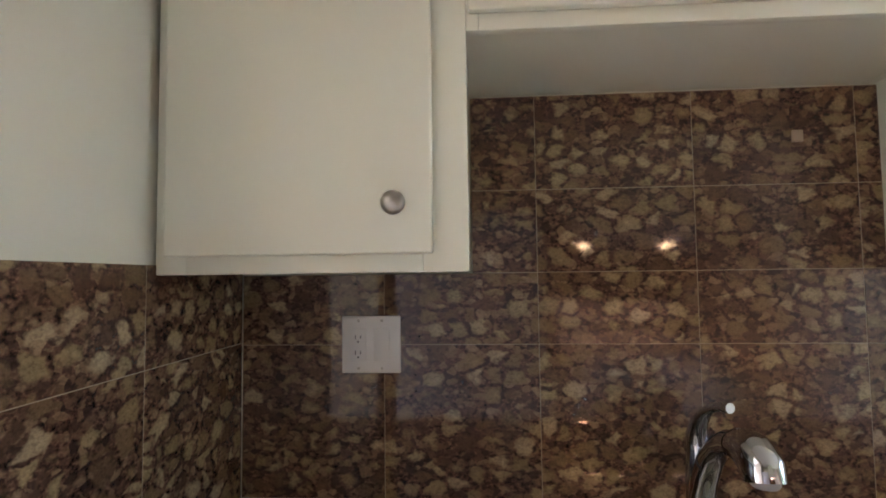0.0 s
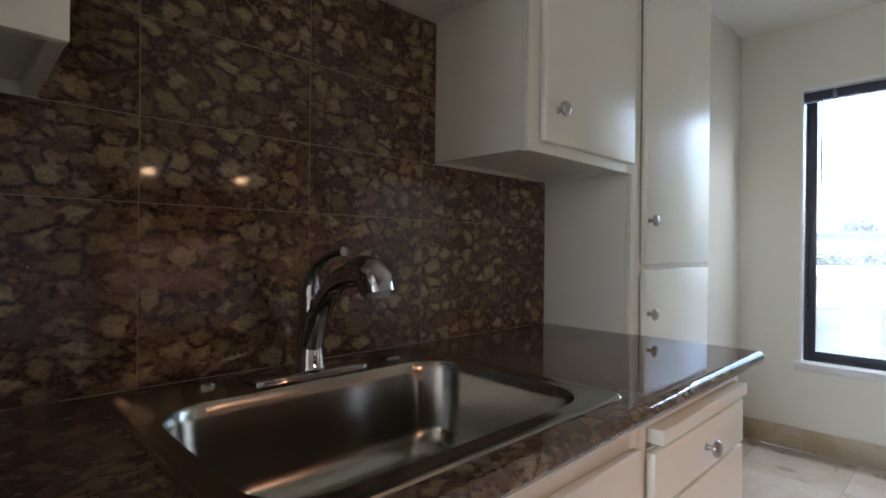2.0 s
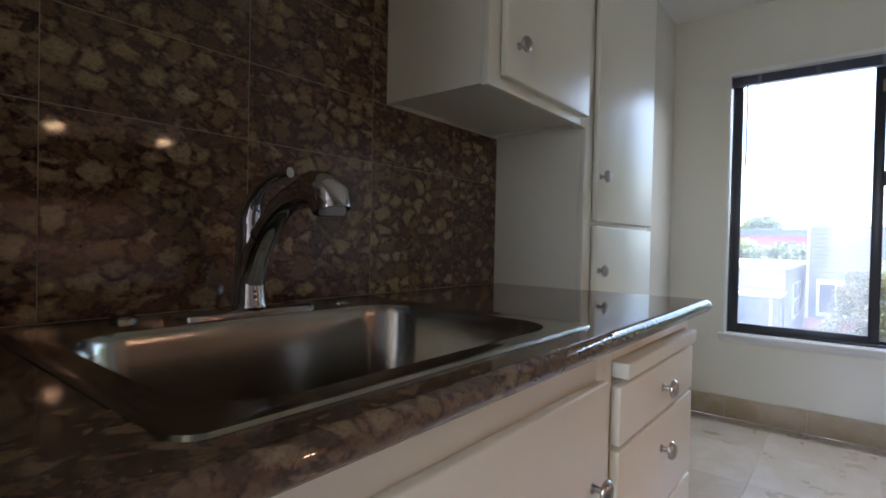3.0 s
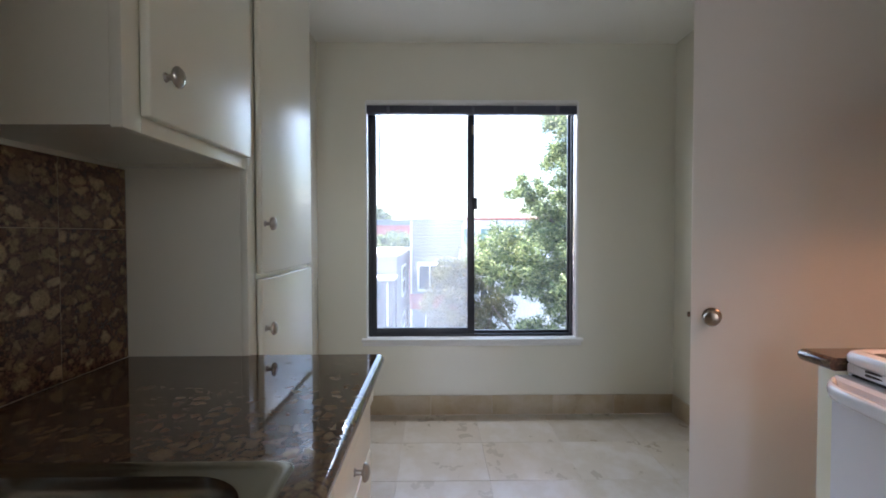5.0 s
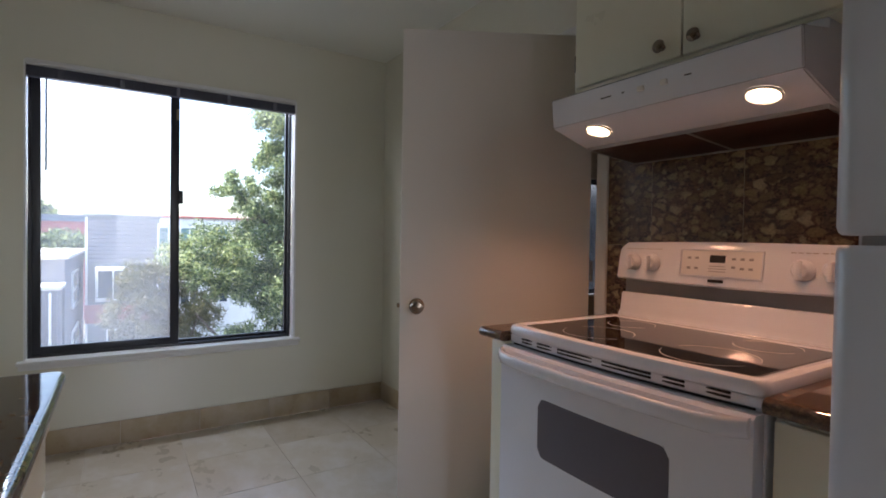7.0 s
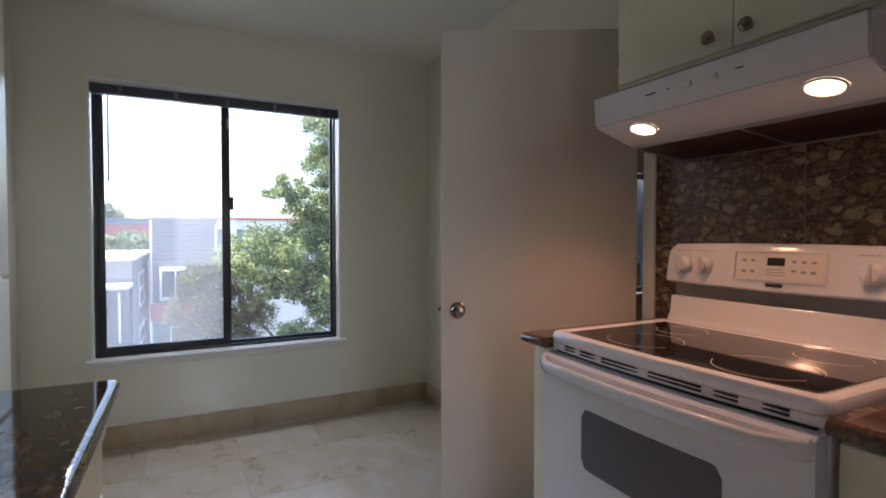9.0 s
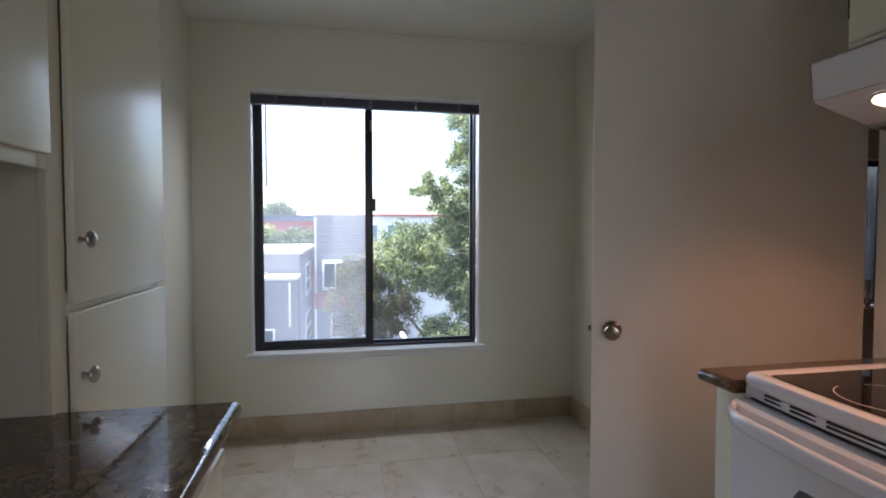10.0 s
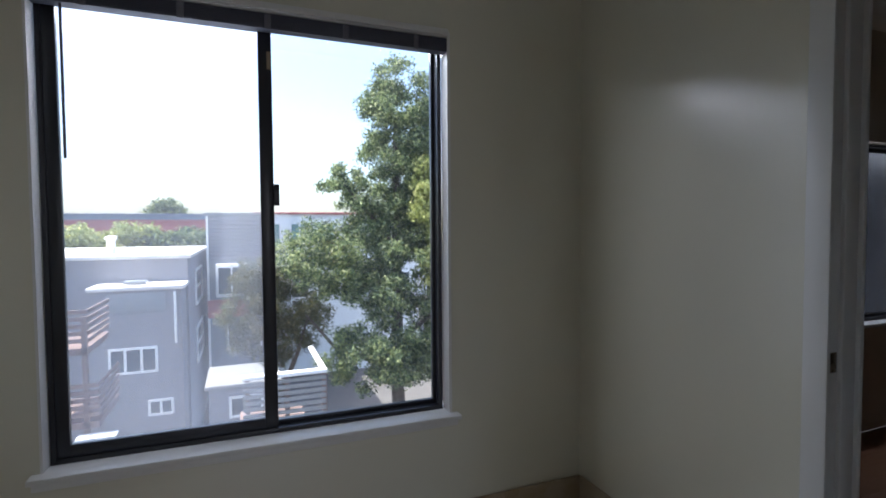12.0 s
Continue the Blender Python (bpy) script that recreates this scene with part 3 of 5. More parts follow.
tall = thing("pantry_cabinet", (2.49, 1.85, 0.0), "tall white painted pantry cabinet with two stacked doors, beside the counter", "cabinet")
part("side_panel", boxed(2.198, 2.216, FY + 0.019, YN - 0.002, 0.0, ZT), M_CAB, tall)
part("side_panel", boxed(2.767, 2.785, FY + 0.019, YN - 0.002, 0.0, ZT), M_CAB, tall)
for z in (0.10, 1.08, ZT - 0.018):
    part("shelf", boxed(2.216, 2.767, FY + 0.019, YN - 0.009, z, z + 0.018), M_CAB, tall)
part("back_panel", boxed(2.216, 2.767, YN - 0.008, YN - 0.002, 0.0, ZT), M_CAB, tall)
face_frame(tall, 2.198, 2.785, 0.0, ZT, 0.058, 0.03, 0.10, 0.05, rails=((1.06, 1.13),))
cab_door(tall, 2.256, 2.781, 1.102, 2.07, (2.276, 1.235))
cab_door(tall, 2.256, 2.781, 0.12, 1.088, (2.276, 0.955))
crown = bmesh.new()
prof = ((0.0, 0.0), (0.012, 0.0), (0.016, 0.014), (0.034, 0.036), (0.044, 0.042), (0.046, 0.056), (0.0, 0.056))
rings(crown, [[(x0, DFY + 0.018 - p, ZT + h) for p, h in prof] for x0 in (0.37, 2.785)] + [])
secs = []
for (xa, ya), (dx, dy) in (((2.785, DFY + 0.018), (1, -1)), ((2.785, YN - 0.002), (1, 0))):
    secs.append([(xa + dx * p, ya + dy * p, ZT + h) for p, h in prof])
rings(crown, secs)
cr = thing("crown_moulding", (2.0, 1.7, ZT), "white painted crown moulding on top of the cabinets", "moulding")
part("moulding", crown, M_CAB, cr)
structure("soffit", boxed(XW, 2.785, FY + 0.002, YN, ZT + 0.057, ZC), M_WALL, "painted soffit above the kitchen cabinets")

# base cabinets under the sink counter
CFY = 1.405
base = thing("base_cabinet", (1.0, 1.7, 0.0), "white painted base cabinet under the sink", "cabinet", "kitchen base cabinets")
bm = bmesh.new()
box(bm, 0.37, 0.388, CFY + 0.019, YN - 0.012, 0.10, 0.868)
box(bm, 1.60, 1.618, CFY + 0.019, YN - 0.012, 0.10, 0.868)
box(bm, 0.388, 1.60, CFY + 0.019, YN - 0.012, 0.10, 0.118)
box(bm, 0.388, 1.60, CFY + 0.07, CFY + 0.088, 0.0, 0.10)
part("body", bm, M_CAB, base)
bm = bmesh.new()
for a in ((0.37, 0.40, 0.10, 0.868), (1.585, 1.618, 0.10, 0.868), (0.40, 1.585, 0.10, 0.13), (0.40, 1.585, 0.80, 0.868), (0.97, 1.0, 0.13, 0.80)):
    box(bm, a[0], a[1], CFY, CFY + 0.019, a[2], a[3], bevel=0.001)
part("face_frame", bm, M_CAB, base)
cab_door(base, 0.39, 0.98, 0.12, 0.815, (0.93, 0.70), y=CFY)
cab_door(base, 0.99, 1.596, 0.12, 0.815, (1.535, 0.665), y=CFY)

dr = thing("drawer_cabinet", (1.9, 1.7, 0.0), "white painted drawer cabinet at the end of the counter", "cabinet", "kitchen base cabinets")
bm = bmesh.new()
box(bm, 1.6185, 1.637, CFY + 0.019, YN - 0.012, 0.10, 0.868)
box(bm, 2.142, 2.16, CFY + 0.0, FY + 0.0, 0.0, 0.868, bevel=0.001)
box(bm, 1.637, 2.142, CFY + 0.019, YN - 0.012, 0.10, 0.118)
box(bm, 1.637, 2.142, CFY + 0.07, CFY + 0.088, 0.0, 0.10)
part("body", bm, M_CAB, dr)
bm = bmesh.new()
for a in ((1.6185, 1.65, 0.10, 0.868), (1.65, 2.142, 0.835, 0.868), (1.65, 2.142, 0.10, 0.12), (1.65, 2.142, 0.775, 0.795), (1.65, 2.142, 0.66, 0.69), (1.65, 2.142, 0.46, 0.49)):
    box(bm, a[0], a[1], CFY, CFY + 0.019, a[2], a[3], bevel=0.001)
part("face_frame", bm, M_CAB, dr)
part("cutting_board", boxed(1.668, 2.150, CFY - 0.024, CFY + 0.30, 0.802, 0.830, bevel=0.003), M_CAB, dr, "white painted pull-out board")
for z0, z1 in ((0.692, 0.793), (0.49, 0.684), (0.30, 0.484), (0.12, 0.294)):
    d = part("drawer", boxed(1.646, 2.140, CFY - 0.018, CFY - 0.0005, z0, z1, bevel=0.003), M_CAB, dr)
    part("knob", knob_bm(1.893, CFY - 0.018, (z0 + z1) / 2 + (0.0 if z0 > 0.6 else 0.03)), M_NICKEL, d, "round satin nickel knob")

# ---- worktop with the sink opening ----
TZ0, TZ1 = 0.868, 0.900


def bullnose_slab(x0, x1, y0, y1, z0, z1, front, end, hole=None):
    """A slab with a rounded front (towards y0 or y1) and, if asked, a rounded end in x."""
    bm = bmesh.new()
    if hole:
        hx0, hx1, hy0, hy1 = hole
        cells = [(x0, hx0, y0, y1), (hx1, x1, y0, y1), (hx0, hx1, y0, hy0), (hx0, hx1, hy1, y1)]
    else:
        cells = [(x0, x1, y0, y1)]
    for a, b_, c_, d in cells:
        box(bm, a, b_, c_, d, z0, z1)
    r = (z1 - z0) / 2
    n = 8
    arc = [(r * math.sin(math.pi * i / n), r * math.cos(math.pi * i / n)) for i in range(n + 1)]
    yf = y0 if front < 0 else y1
    ring0 = [[(xx, yf + front * o, (z0 + z1) / 2 + h) for o, h in arc] for xx in (x0, x1)]
    path = ring0
    if end:
        xe = x1 if end > 0 else x0
        if end < 0:
            path = path[::-1]
        for k in range(1, 7):
            a = radians(90 * k / 6)
            path.append([(xe + end * o * math.sin(a), yf + front * o * math.cos(a), (z0 + z1) / 2 + h) for o, h in arc])
        yb = y1 if front < 0 else y0
        path.append([(xe + end * o, yb, (z0 + z1) / 2 + h) for o, h in arc])
    rings(bm, path, closed=False, caps=False)
    for e in (path[0], path[-1]):
        bm.faces.new([bm.verts.new(p) for p in e])
    bmesh.ops.remove_doubles(bm, verts=bm.verts, dist=1e-5)
    return bm


SX0, SX1, SY0, SY1 = 0.937, 1.588, 1.412, 1.965
wt = thing("worktop", (1.2, 1.7, TZ0), "polished brown speckled granite worktop with rounded edge around the sink", "worktop")
bm = bullnose_slab(0.372, 2.196, 1.376, 1.999, TZ0, TZ1, -1, 0, (SX0 + 0.02, SX1 - 0.02, SY0 + 0.02, SY1 - 0.02))
part("slab", bm, M_TOP, wt)
bm = bullnose_slab(2.196, 2.207, 1.376, FY - 0.002, TZ0, TZ1, -1, 1)
part("slab_end", bm, M_TOP, wt)

# ---- sink ----
sink = thing("sink", (1.26, 1.69, TZ1), "stainless steel single-bowl drop-in sink in the granite worktop", "sink")
bm = bmesh.new()
z = TZ1
BX0, BX1, BY0, BY1 = 0.978, 1.545, 1.452, 1.835


def loop(x0, x1, y0, y1, r, zz, n=8):
    return [(px, py, zz) for px, py in rounded(x0, x1, y0, y1, r, n)]


rings(bm, [
    loop(SX0, SX1, SY0, SY1, 0.022, z + 0.0006), loop(SX0 + 0.002, SX1 - 0.002, SY0 + 0.002, SY1 - 0.002, 0.022, z + 0.004),
    loop(SX0 + 0.010, SX1 - 0.010, SY0 + 0.010, SY1 - 0.010, 0.022, z + 0.0055), loop(SX0 + 0.018, SX1 - 0.018, SY0 + 0.018, SY1 - 0.018, 0.024, z + 0.003),
    loop(BX0 - 0.012, BX1 + 0.012, BY0 - 0.010, BY1 + 0.012, 0.09, z + 0.003), loop(BX0 - 0.003, BX1 + 0.003, BY0 - 0.003, BY1 + 0.003, 0.085, z + 0.0025),
    loop(BX0, BX1, BY0, BY1, 0.083, z - 0.003), loop(BX0 + 0.004, BX1 - 0.004, BY0 + 0.004, BY1 - 0.004, 0.080, z - 0.02),
    loop(BX0 + 0.014, BX1 - 0.014, BY0 + 0.014, BY1 - 0.014, 0.075, z - 0.13), loop(BX0 + 0.024, BX1 - 0.024, BY0 + 0.024, BY1 - 0.024, 0.072, z - 0.165),
    loop(BX0 + 0.050, BX1 - 0.050, BY0 + 0.050, BY1 - 0.050, 0.06, z - 0.184), loop(BX0 + 0.16, BX1 - 0.16, BY0 + 0.13, BY1 - 0.13, 0.05, z - 0.190),
    loop(1.218, 1.302, 1.606, 1.690, 0.0415, z - 0.192)], caps=False)
part("bowl", bm, M_STEEL, sink)
bm = bmesh.new()
lathe(bm, [(0.0, -0.004), (0.02, -0.004), (0.024, 0.0), (0.042, 0.001), (0.045, 0.003), (0.0455, -0.003), (0.0, -0.006)], (1.26, 1.648, z - 0.1925), "z", 28)
part("drain", bm, M_CHROME, sink, "chrome drain strainer")
bm = bmesh.new()
lathe(bm, [(0, 0), (0.021, 0), (0.0215, 0.003), (0.018, 0.006), (0, 0.0065)], (1.475, 1.905, z + 0.003), "z", 24)
part("hole_cap", bm, M_CHROME, sink, "round steel hole cap")
bm = bmesh.new()
lathe(bm, [(0, 0), (0.018, 0), (0.0185, 0.010), (0.015, 0.013), (0.010, 0.009), (0, 0.009)], (1.085, 1.925, z - 0.001), "z", 24)
part("hole_cap", bm, M_STEEL, sink, "raised round steel hole cap")

# ---- faucet ----
fc = thing("faucet", (1.27, 1.895, TZ1 + 0.004), "chrome single-lever pull-out kitchen faucet on the sink's rear ledge", "faucet")
bm = bmesh.new()
zz = TZ1 + 0.0035
rings(bm, [loop(1.145, 1.400, 1.868, 1.928, 0.029, zz), loop(1.145, 1.400, 1.868, 1.928, 0.029, zz + 0.004), loop(1.150, 1.395, 1.873, 1.923, 0.025, zz + 0.008), loop(1.20, 1.345, 1.880, 1.916, 0.017, zz + 0.010)])
part("base_plate", bm, M_CHROME, fc)
bm = bmesh.new()
lathe(bm, [(0.0, 0.009), (0.030, 0.009), (0.030, 0.014), (0.0275, 0.018), (0.0275, 0.030), (0.0265, 0.033), (0.0255, 0.038), (0.0245, 0.07), (0.0235, 0.12), (0.021, 0.15), (0.0, 0.152)], (1.27, 1.898, zz), "z", 28)
part("body", bm, M_CHROME, fc)
bm = bmesh.new()
tube(bm, [(1.270, 1.893, zz + 0.055), (1.270, 1.872, zz + 0.105), (1.270, 1.843, zz + 0.145), (1.269, 1.812, zz + 0.172), (1.268, 1.778, zz + 0.189), (1.266, 1.745, zz + 0.196)], [0.0225, 0.022, 0.021, 0.020, 0.020, 0.0205], 20)
sp = part("spout", bm, M_CHROME, fc)
bm = bmesh.new()
tube(bm, [(1.270, 1.8575, zz + 0.128), (1.270, 1.8535, zz + 0.133)], 0.0222, 20)
part("seam_ring", bm, M_DARK, sp)
bm = bmesh.new()
tube(bm, [(1.266, 1.756, zz + 0.192), (1.266, 1.738, zz + 0.198), (1.266, 1.718, zz + 0.201), (1.266, 1.696, zz + 0.198), (1.266, 1.681, zz + 0.186), (1.266, 1.676, zz + 0.168)], [0.0205, 0.0255, 0.0285, 0.0300, 0.0300, 0.0275], 28)
part("spray_head", bm, M_CHROME, fc, "rounded chrome spray head")
bm = bmesh.new()
lathe(bm, [(0.0, -0.012), (0.017, -0.012), (0.0195, -0.008), (0.0205, 0.002), (0.0, 0.002)], (1.266, 1.676, zz + 0.174), "z", 20)
part("nozzle", bm, M_GREY, fc, "dark spray nozzle")
bm = bmesh.new()
tube(bm, [(1.270, 1.902, zz + 0.135), (1.270, 1.900, zz + 0.165), (1.270, 1.890, zz + 0.190), (1.273, 1.870, zz + 0.212), (1.278, 1.846, zz + 0.227), (1.283, 1.824, zz + 0.233)], [0.0235, 0.020, 0.0145, 0.0105, 0.0085, 0.0078], 16)
part("lever", bm, M_CHROME, fc, "curved chrome lever")
bm = bmesh.new()
tube(bm, [(1.2815, 1.829, zz + 0.2322), (1.284, 1.818, zz + 0.2345), (1.286, 1.808, zz + 0.2350)], [0.0088, 0.0094, 0.0086], 14)
part("lever_tip", bm, M_CHROME, fc)

# ---- outlet and switch ----
ol = thing("outlet_plate", (0.65, 2.0, 1.22), "white double wall plate with outlet and rocker switch on granite", "outlet")
part("plate", boxed(0.588, 0.712, 1.9935, 1.9996, 1.161, 1.280, bevel=0.002), M_PLATE, ol)
part("outlet_face", boxed(0.607, 0.640, 1.9915, 1.9940, 1.186, 1.254, bevel=0.0008), M_PLATE, ol)
part("switch", boxed(0.656, 0.690, 1.9905, 1.9940, 1.186, 1.254, bevel=0.0008), M_PLATE, ol, "white rocker switch")
for zc in (1.204, 1.236):
    bm = bmesh.new()
    box(bm, 0.6165, 0.6180, 1.9910, 1.9916, zc - 0.0045, zc + 0.0045)
    box(bm, 0.6275, 0.6290, 1.9910, 1.9916, zc - 0.0035, zc + 0.0035)
    box(bm, 0.6212, 0.6245, 1.9910, 1.9916, zc - 0.011, zc - 0.008)
    part("slots", bm, M_DARK, ol)
for x in (0.6235, 0.673):
    for zc in (1.171, 1.270):
        bm = bmesh.new()
        lathe(bm, [(0, 0), (0.003, 0), (0.003, 0.001), (0, 0.001)], (x, 1.9935, zc), "-y", 10)
        part("screw", bm, M_NICKEL, ol)
ps = thing("wall_clip", (1.53, 2.0, 1.638), "small pale square plastic clip stuck on the granite tiles", "clip")
part("clip", boxed(1.519, 1.541, 1.994, 1.9997, 1.626, 1.651, bevel=0.002), M_GROUT, ps)

# ---- right-hand counter run: stove, hood, cabinets, fridge ----
SFX0, SFX1 = 1.380, 2.134
side_top = thing("side_worktop", (2.21, -0.05, TZ0), "narrow brown granite worktop strip between stove and doorway", "worktop", "side worktops")
part("slab", bullnose_slab(2.142, 2.248, -0.351, 0.245, TZ0, TZ1, 1, 1), M_TOP, side_top)
side_cab = thing("side_cabinet", (2.2, -0.05, 0), "narrow white cabinet beside the stove", "cabinet", "side cabinets")
part("body", boxed(2.144, 2.238, -0.366, 0.215, 0.0, TZ0, bevel=0.001), M_CAB, side_cab)
st2 = thing("side_worktop", (1.29, -0.05, TZ0), "narrow brown granite worktop strip between stove and refrigerator", "worktop", "side worktops")
part("slab", bullnose_slab(1.212, 1.372, -0.358, 0.245, TZ0, TZ1, 1, 0), M_TOP, st2)
sc2 = thing("side_cabinet", (1.29, -0.05, 0), "narrow white cabinet between stove and refrigerator", "cabinet", "side cabinets")
part("body", boxed(1.214, 1.368, -0.366, 0.212, 0.0, TZ0, bevel=0.001), M_CAB, sc2)
part("door", boxed(1.218, 1.364, 0.2125, 0.230, 0.12, 0.855, bevel=0.003), M_CAB, sc2)

stove = thing("electric_range", (1.757, -0.05, 0), "white freestanding electric range with a black glass cooktop", "stove")
W = SFX1 - SFX0


def bow(x):
    u = (x - SFX0) / W * 2 - 1
    return 0.022 * (1 - u * u)


def bowed_panel(x0, x1, yb, yf, z0, z1, n=16, k=1.0, r=0.004):
    """A panel whose front bulges gently forward."""
    bm = bmesh.new()
    secs = []
    for i in range(n + 1):
        x = x0 + (x1 - x0) * i / n
        f = yf + bow(x) * k
        secs.append([(x, yb, z0), (x, f - r, z0), (x, f, z0 + r), (x, f, z1 - r), (x, f - r, z1), (x, yb, z1)])
    rings(bm, secs)
    return bm


part("body", boxed(SFX0, SFX1, -0.350, 0.222, 0.07, 0.893, bevel=0.003), M_ENAMEL, stove)
part("plinth", boxed(SFX0 + 0.03, SFX1 - 0.03, -0.33, 0.17, 0.0, 0.07), M_DARK, stove, "dark recessed plinth")
# rim of the cooktop, raised and rounded
bm = bmesh.new()
n = 18
outer, top1, top2, inner, low = [], [], [], [], []


def rim_loop(dx, zz, back=-0.268):
    pts = []
    x0, x1, yf = SFX0 - 0.006 + dx, SFX1 + 0.006 - dx, 0.232 - dx
    r = max(0.028 - dx * 0.3, 0.008)
    for i in range(n + 1):
        x = x0 + r + (x1 - x0 - 2 * r) * i / n
        pts.append((x, yf + bow(x), zz))
    for k in range(1, 6):
        a = radians(90 * k / 6)
        pts.append((x1 - r + r * math.sin(a), yf - r + bow(x1 - r) + r * math.cos(a), zz))
    pts.append((x1, yf - r, zz))
    pts.append((x1, back + dx, zz))
    pts.append((x0, back + dx, zz))
    pts.append((x0, yf - r, zz))
    for k in range(1, 6):
        a = radians(90 - 90 * k / 6)
        pts.append((x0 + r - r * math.sin(a), yf - r + bow(x0 + r) + r * math.cos(a), zz))
    return pts


rings(bm, [rim_loop(0.004, 0.893), rim_loop(0.0, 0.899), rim_loop(0.0, 0.912), rim_loop(0.005, 0.921), rim_loop(0.016, 0.925), rim_loop(0.034, 0.923), rim_loop(0.040, 0.918), rim_loop(0.060, 0.9175)])
part("cooktop_rim", bm, M_ENAMEL, stove, "raised white enamel rim")
part("glass_top", bowed_panel(SFX0 + 0.038, SFX1 - 0.038, -0.226, 0.186, 0.9178, 0.9212, r=0.0008), M_CERAM, stove, "black ceramic glass")


def burner(cx, cy, r, a0, a1, w=0.0014):
    bm = bmesh.new()
    sec = []
    for i in range(33):
        a = radians(a0 + (a1 - a0) * i / 32)
        ww = w * (0.5 + math.sin(math.pi * i / 32) * 0.7)
        sec.append([(cx + (r - ww) * math.cos(a), cy + (r - ww) * math.sin(a), 0.9211), (cx + (r + ww) * math.cos(a), cy + (r + ww) * math.sin(a), 0.9211), (cx + (r + ww) * math.cos(a), cy + (r + ww) * math.sin(a), 0.92165), (cx + (r - ww) * math.cos(a), cy + (r - ww) * math.sin(a), 0.92165)])
    rings(bm, sec)
    return bm


for cx, cy, r in ((1.905, 0.085, 0.100), (1.955, -0.130, 0.072), (1.575, 0.085, 0.108), (1.553, -0.145, 0.078)):
    bz = part("burner_mark", burner(cx, cy, r, 15, 160), M_RING, stove, "white printed burner arcs")
    part("burner_mark", burner(cx, cy, r, 195, 340), M_RING, stove, "white printed burner arcs")
# vent trim and slots under the rim
part("vent_trim", bowed_panel(SFX0 + 0.002, SFX1 - 0.002, 0.20, 0.224, 0.866, 0.8925), M_ENAMEL, stove)
for fa, fb in ((0.085, 0.16), (0.18, 0.275), (0.295, 0.46), (0.50, 0.685), (0.72, 0.79), (0.835, 0.915)):
    for zc in (0.8865, 0.8775):
        xa, xb = SFX1 - W * fb, SFX1 - W * fa
        f_ = 0.224 + bow((xa + xb) / 2)
        part("vent_slot", boxed(xa, xb, f_ - 0.008, f_ + 0.0015, zc - 0.0027, zc + 0.0027, bevel=0.0012, seg=1), M_DARK, stove, "dark oven vent slot")
part("gap_line", bowed_panel(SFX0 + 0.02, SFX1 - 0.02, 0.21, 0.2258, 0.8635, 0.8675, r=0.0005), M_DARK, stove, "thin dark gap above the oven door")
od = part("oven_door", bowed_panel(SFX0 + 0.004, SFX1 - 0.004, 0.223, 0.262, 0.27, 0.862, r=0.008), M_ENAMEL, stove)
bm = bmesh.new()
secs = []
ox0, ox1, oz0, oz1, rr = 1.545, 1.946, 0.585, 0.748, 0.024
for i in range(31):
    x = ox0 + (ox1 - ox0) * i / 30
    e = max(0.0, rr - min(x - ox0, ox1 - x))
    cut = rr - math.sqrt(max(0.0, rr * rr - e * e))
    secs.append([(x, 0.250 + bow(x), oz0 + cut), (x, 0.2632 + bow(x), oz0 + cut), (x, 0.2632 + bow(x), oz1 - cut), (x, 0.250 + bow(x), oz1 - cut)])
rings(bm, secs)
part("oven_window", bm, M_OVENGL, od, "smoked glass oven window")
bm = bmesh.new()
hs = []
for i in range(33):
    x = SFX0 + 0.010 + (W - 0.020) * i / 32
    u = abs(i / 16 - 1)
    endf = max(0.0, (u - 0.80) / 0.20)
    yo = 0.298 + bow(x) * 1.35 - 0.036 * endf ** 2
    hh = 0.019 + 0.002 * endf
    hs.append([(x, yo + 0.013 * math.cos(a), 0.838 + hh * math.sin(a) + 0.004 * math.cos(a)) for a in (2 * math.pi * k / 14 for k in range(14))])
rings(bm, hs)
part("handle", bm, M_ENAMEL, od, "long bowed white handle")
part("drawer", bowed_panel(SFX0 + 0.004, SFX1 - 0.004, 0.223, 0.258, 0.075, 0.262, r=0.006), M_ENAMEL, stove)

# backguard
bm = bmesh.new()
prof_back = [(-0.345, 0.915), (-0.268, 0.915), (-0.272, 0.926), (-0.285, 0.945), (-0.292, 1.000), (-0.297, 1.006), (-0.345, 1.006)]
rings(bm, [[(x, y, z_) for y, z_ in prof_back] for x in (SFX0 + 0.012, SFX1 - 0.012)])
part("splash", bm, M_ENAMEL, stove, "white lower splash panel")
part("control_gap", boxed(SFX0 + 0.018, SFX1 - 0.018, -0.345, -0.306, 1.0065, 1.064), M_GREY, stove, "grey recessed vent gap")
bm = bmesh.new()
secs = []
nn = 24
for i in range(nn + 1):
    u = i / nn * 2 - 1
    x = (SFX0 + SFX1) / 2 + u * (W / 2 + 0.002)
    zb = 1.050 + 0.006 * u * u
    e = max(0.0, (abs(u) - 0.95) / 0.05)
    zt = 1.190 - 0.006 * u * u - 0.016 * e * e
    yy = -0.272 + 0.004 * (1 - u * u) - 0.010 * e * e
    secs.append([(x, -0.348, zb), (x, yy - 0.004, zb), (x, yy, zb + 0.006), (x, yy - 0.008, (zb + zt) / 2), (x, yy - 0.018, zt - 0.010), (x, yy - 0.028, zt), (x, -0.348, zt - 0.002)])
rings(bm, secs)
cp = part("control_panel", bm, M_ENAMEL, stove, "white control panel with a curved top")
PY = -0.2735


def face_box(x0, x1, z0, z1, t, lean=0.14, bevel=0.0):
    """A flat box lying on the leaning control panel."""
    bm = boxed(x0, x1, -0.0015, t, z0 - 1.105, z1 - 1.105, bevel=bevel)
    for v in bm.verts:
        v.co = Vector((v.co.x, v.co.y + PY - v.co.z * lean, v.co.z + 1.105))
    return bm


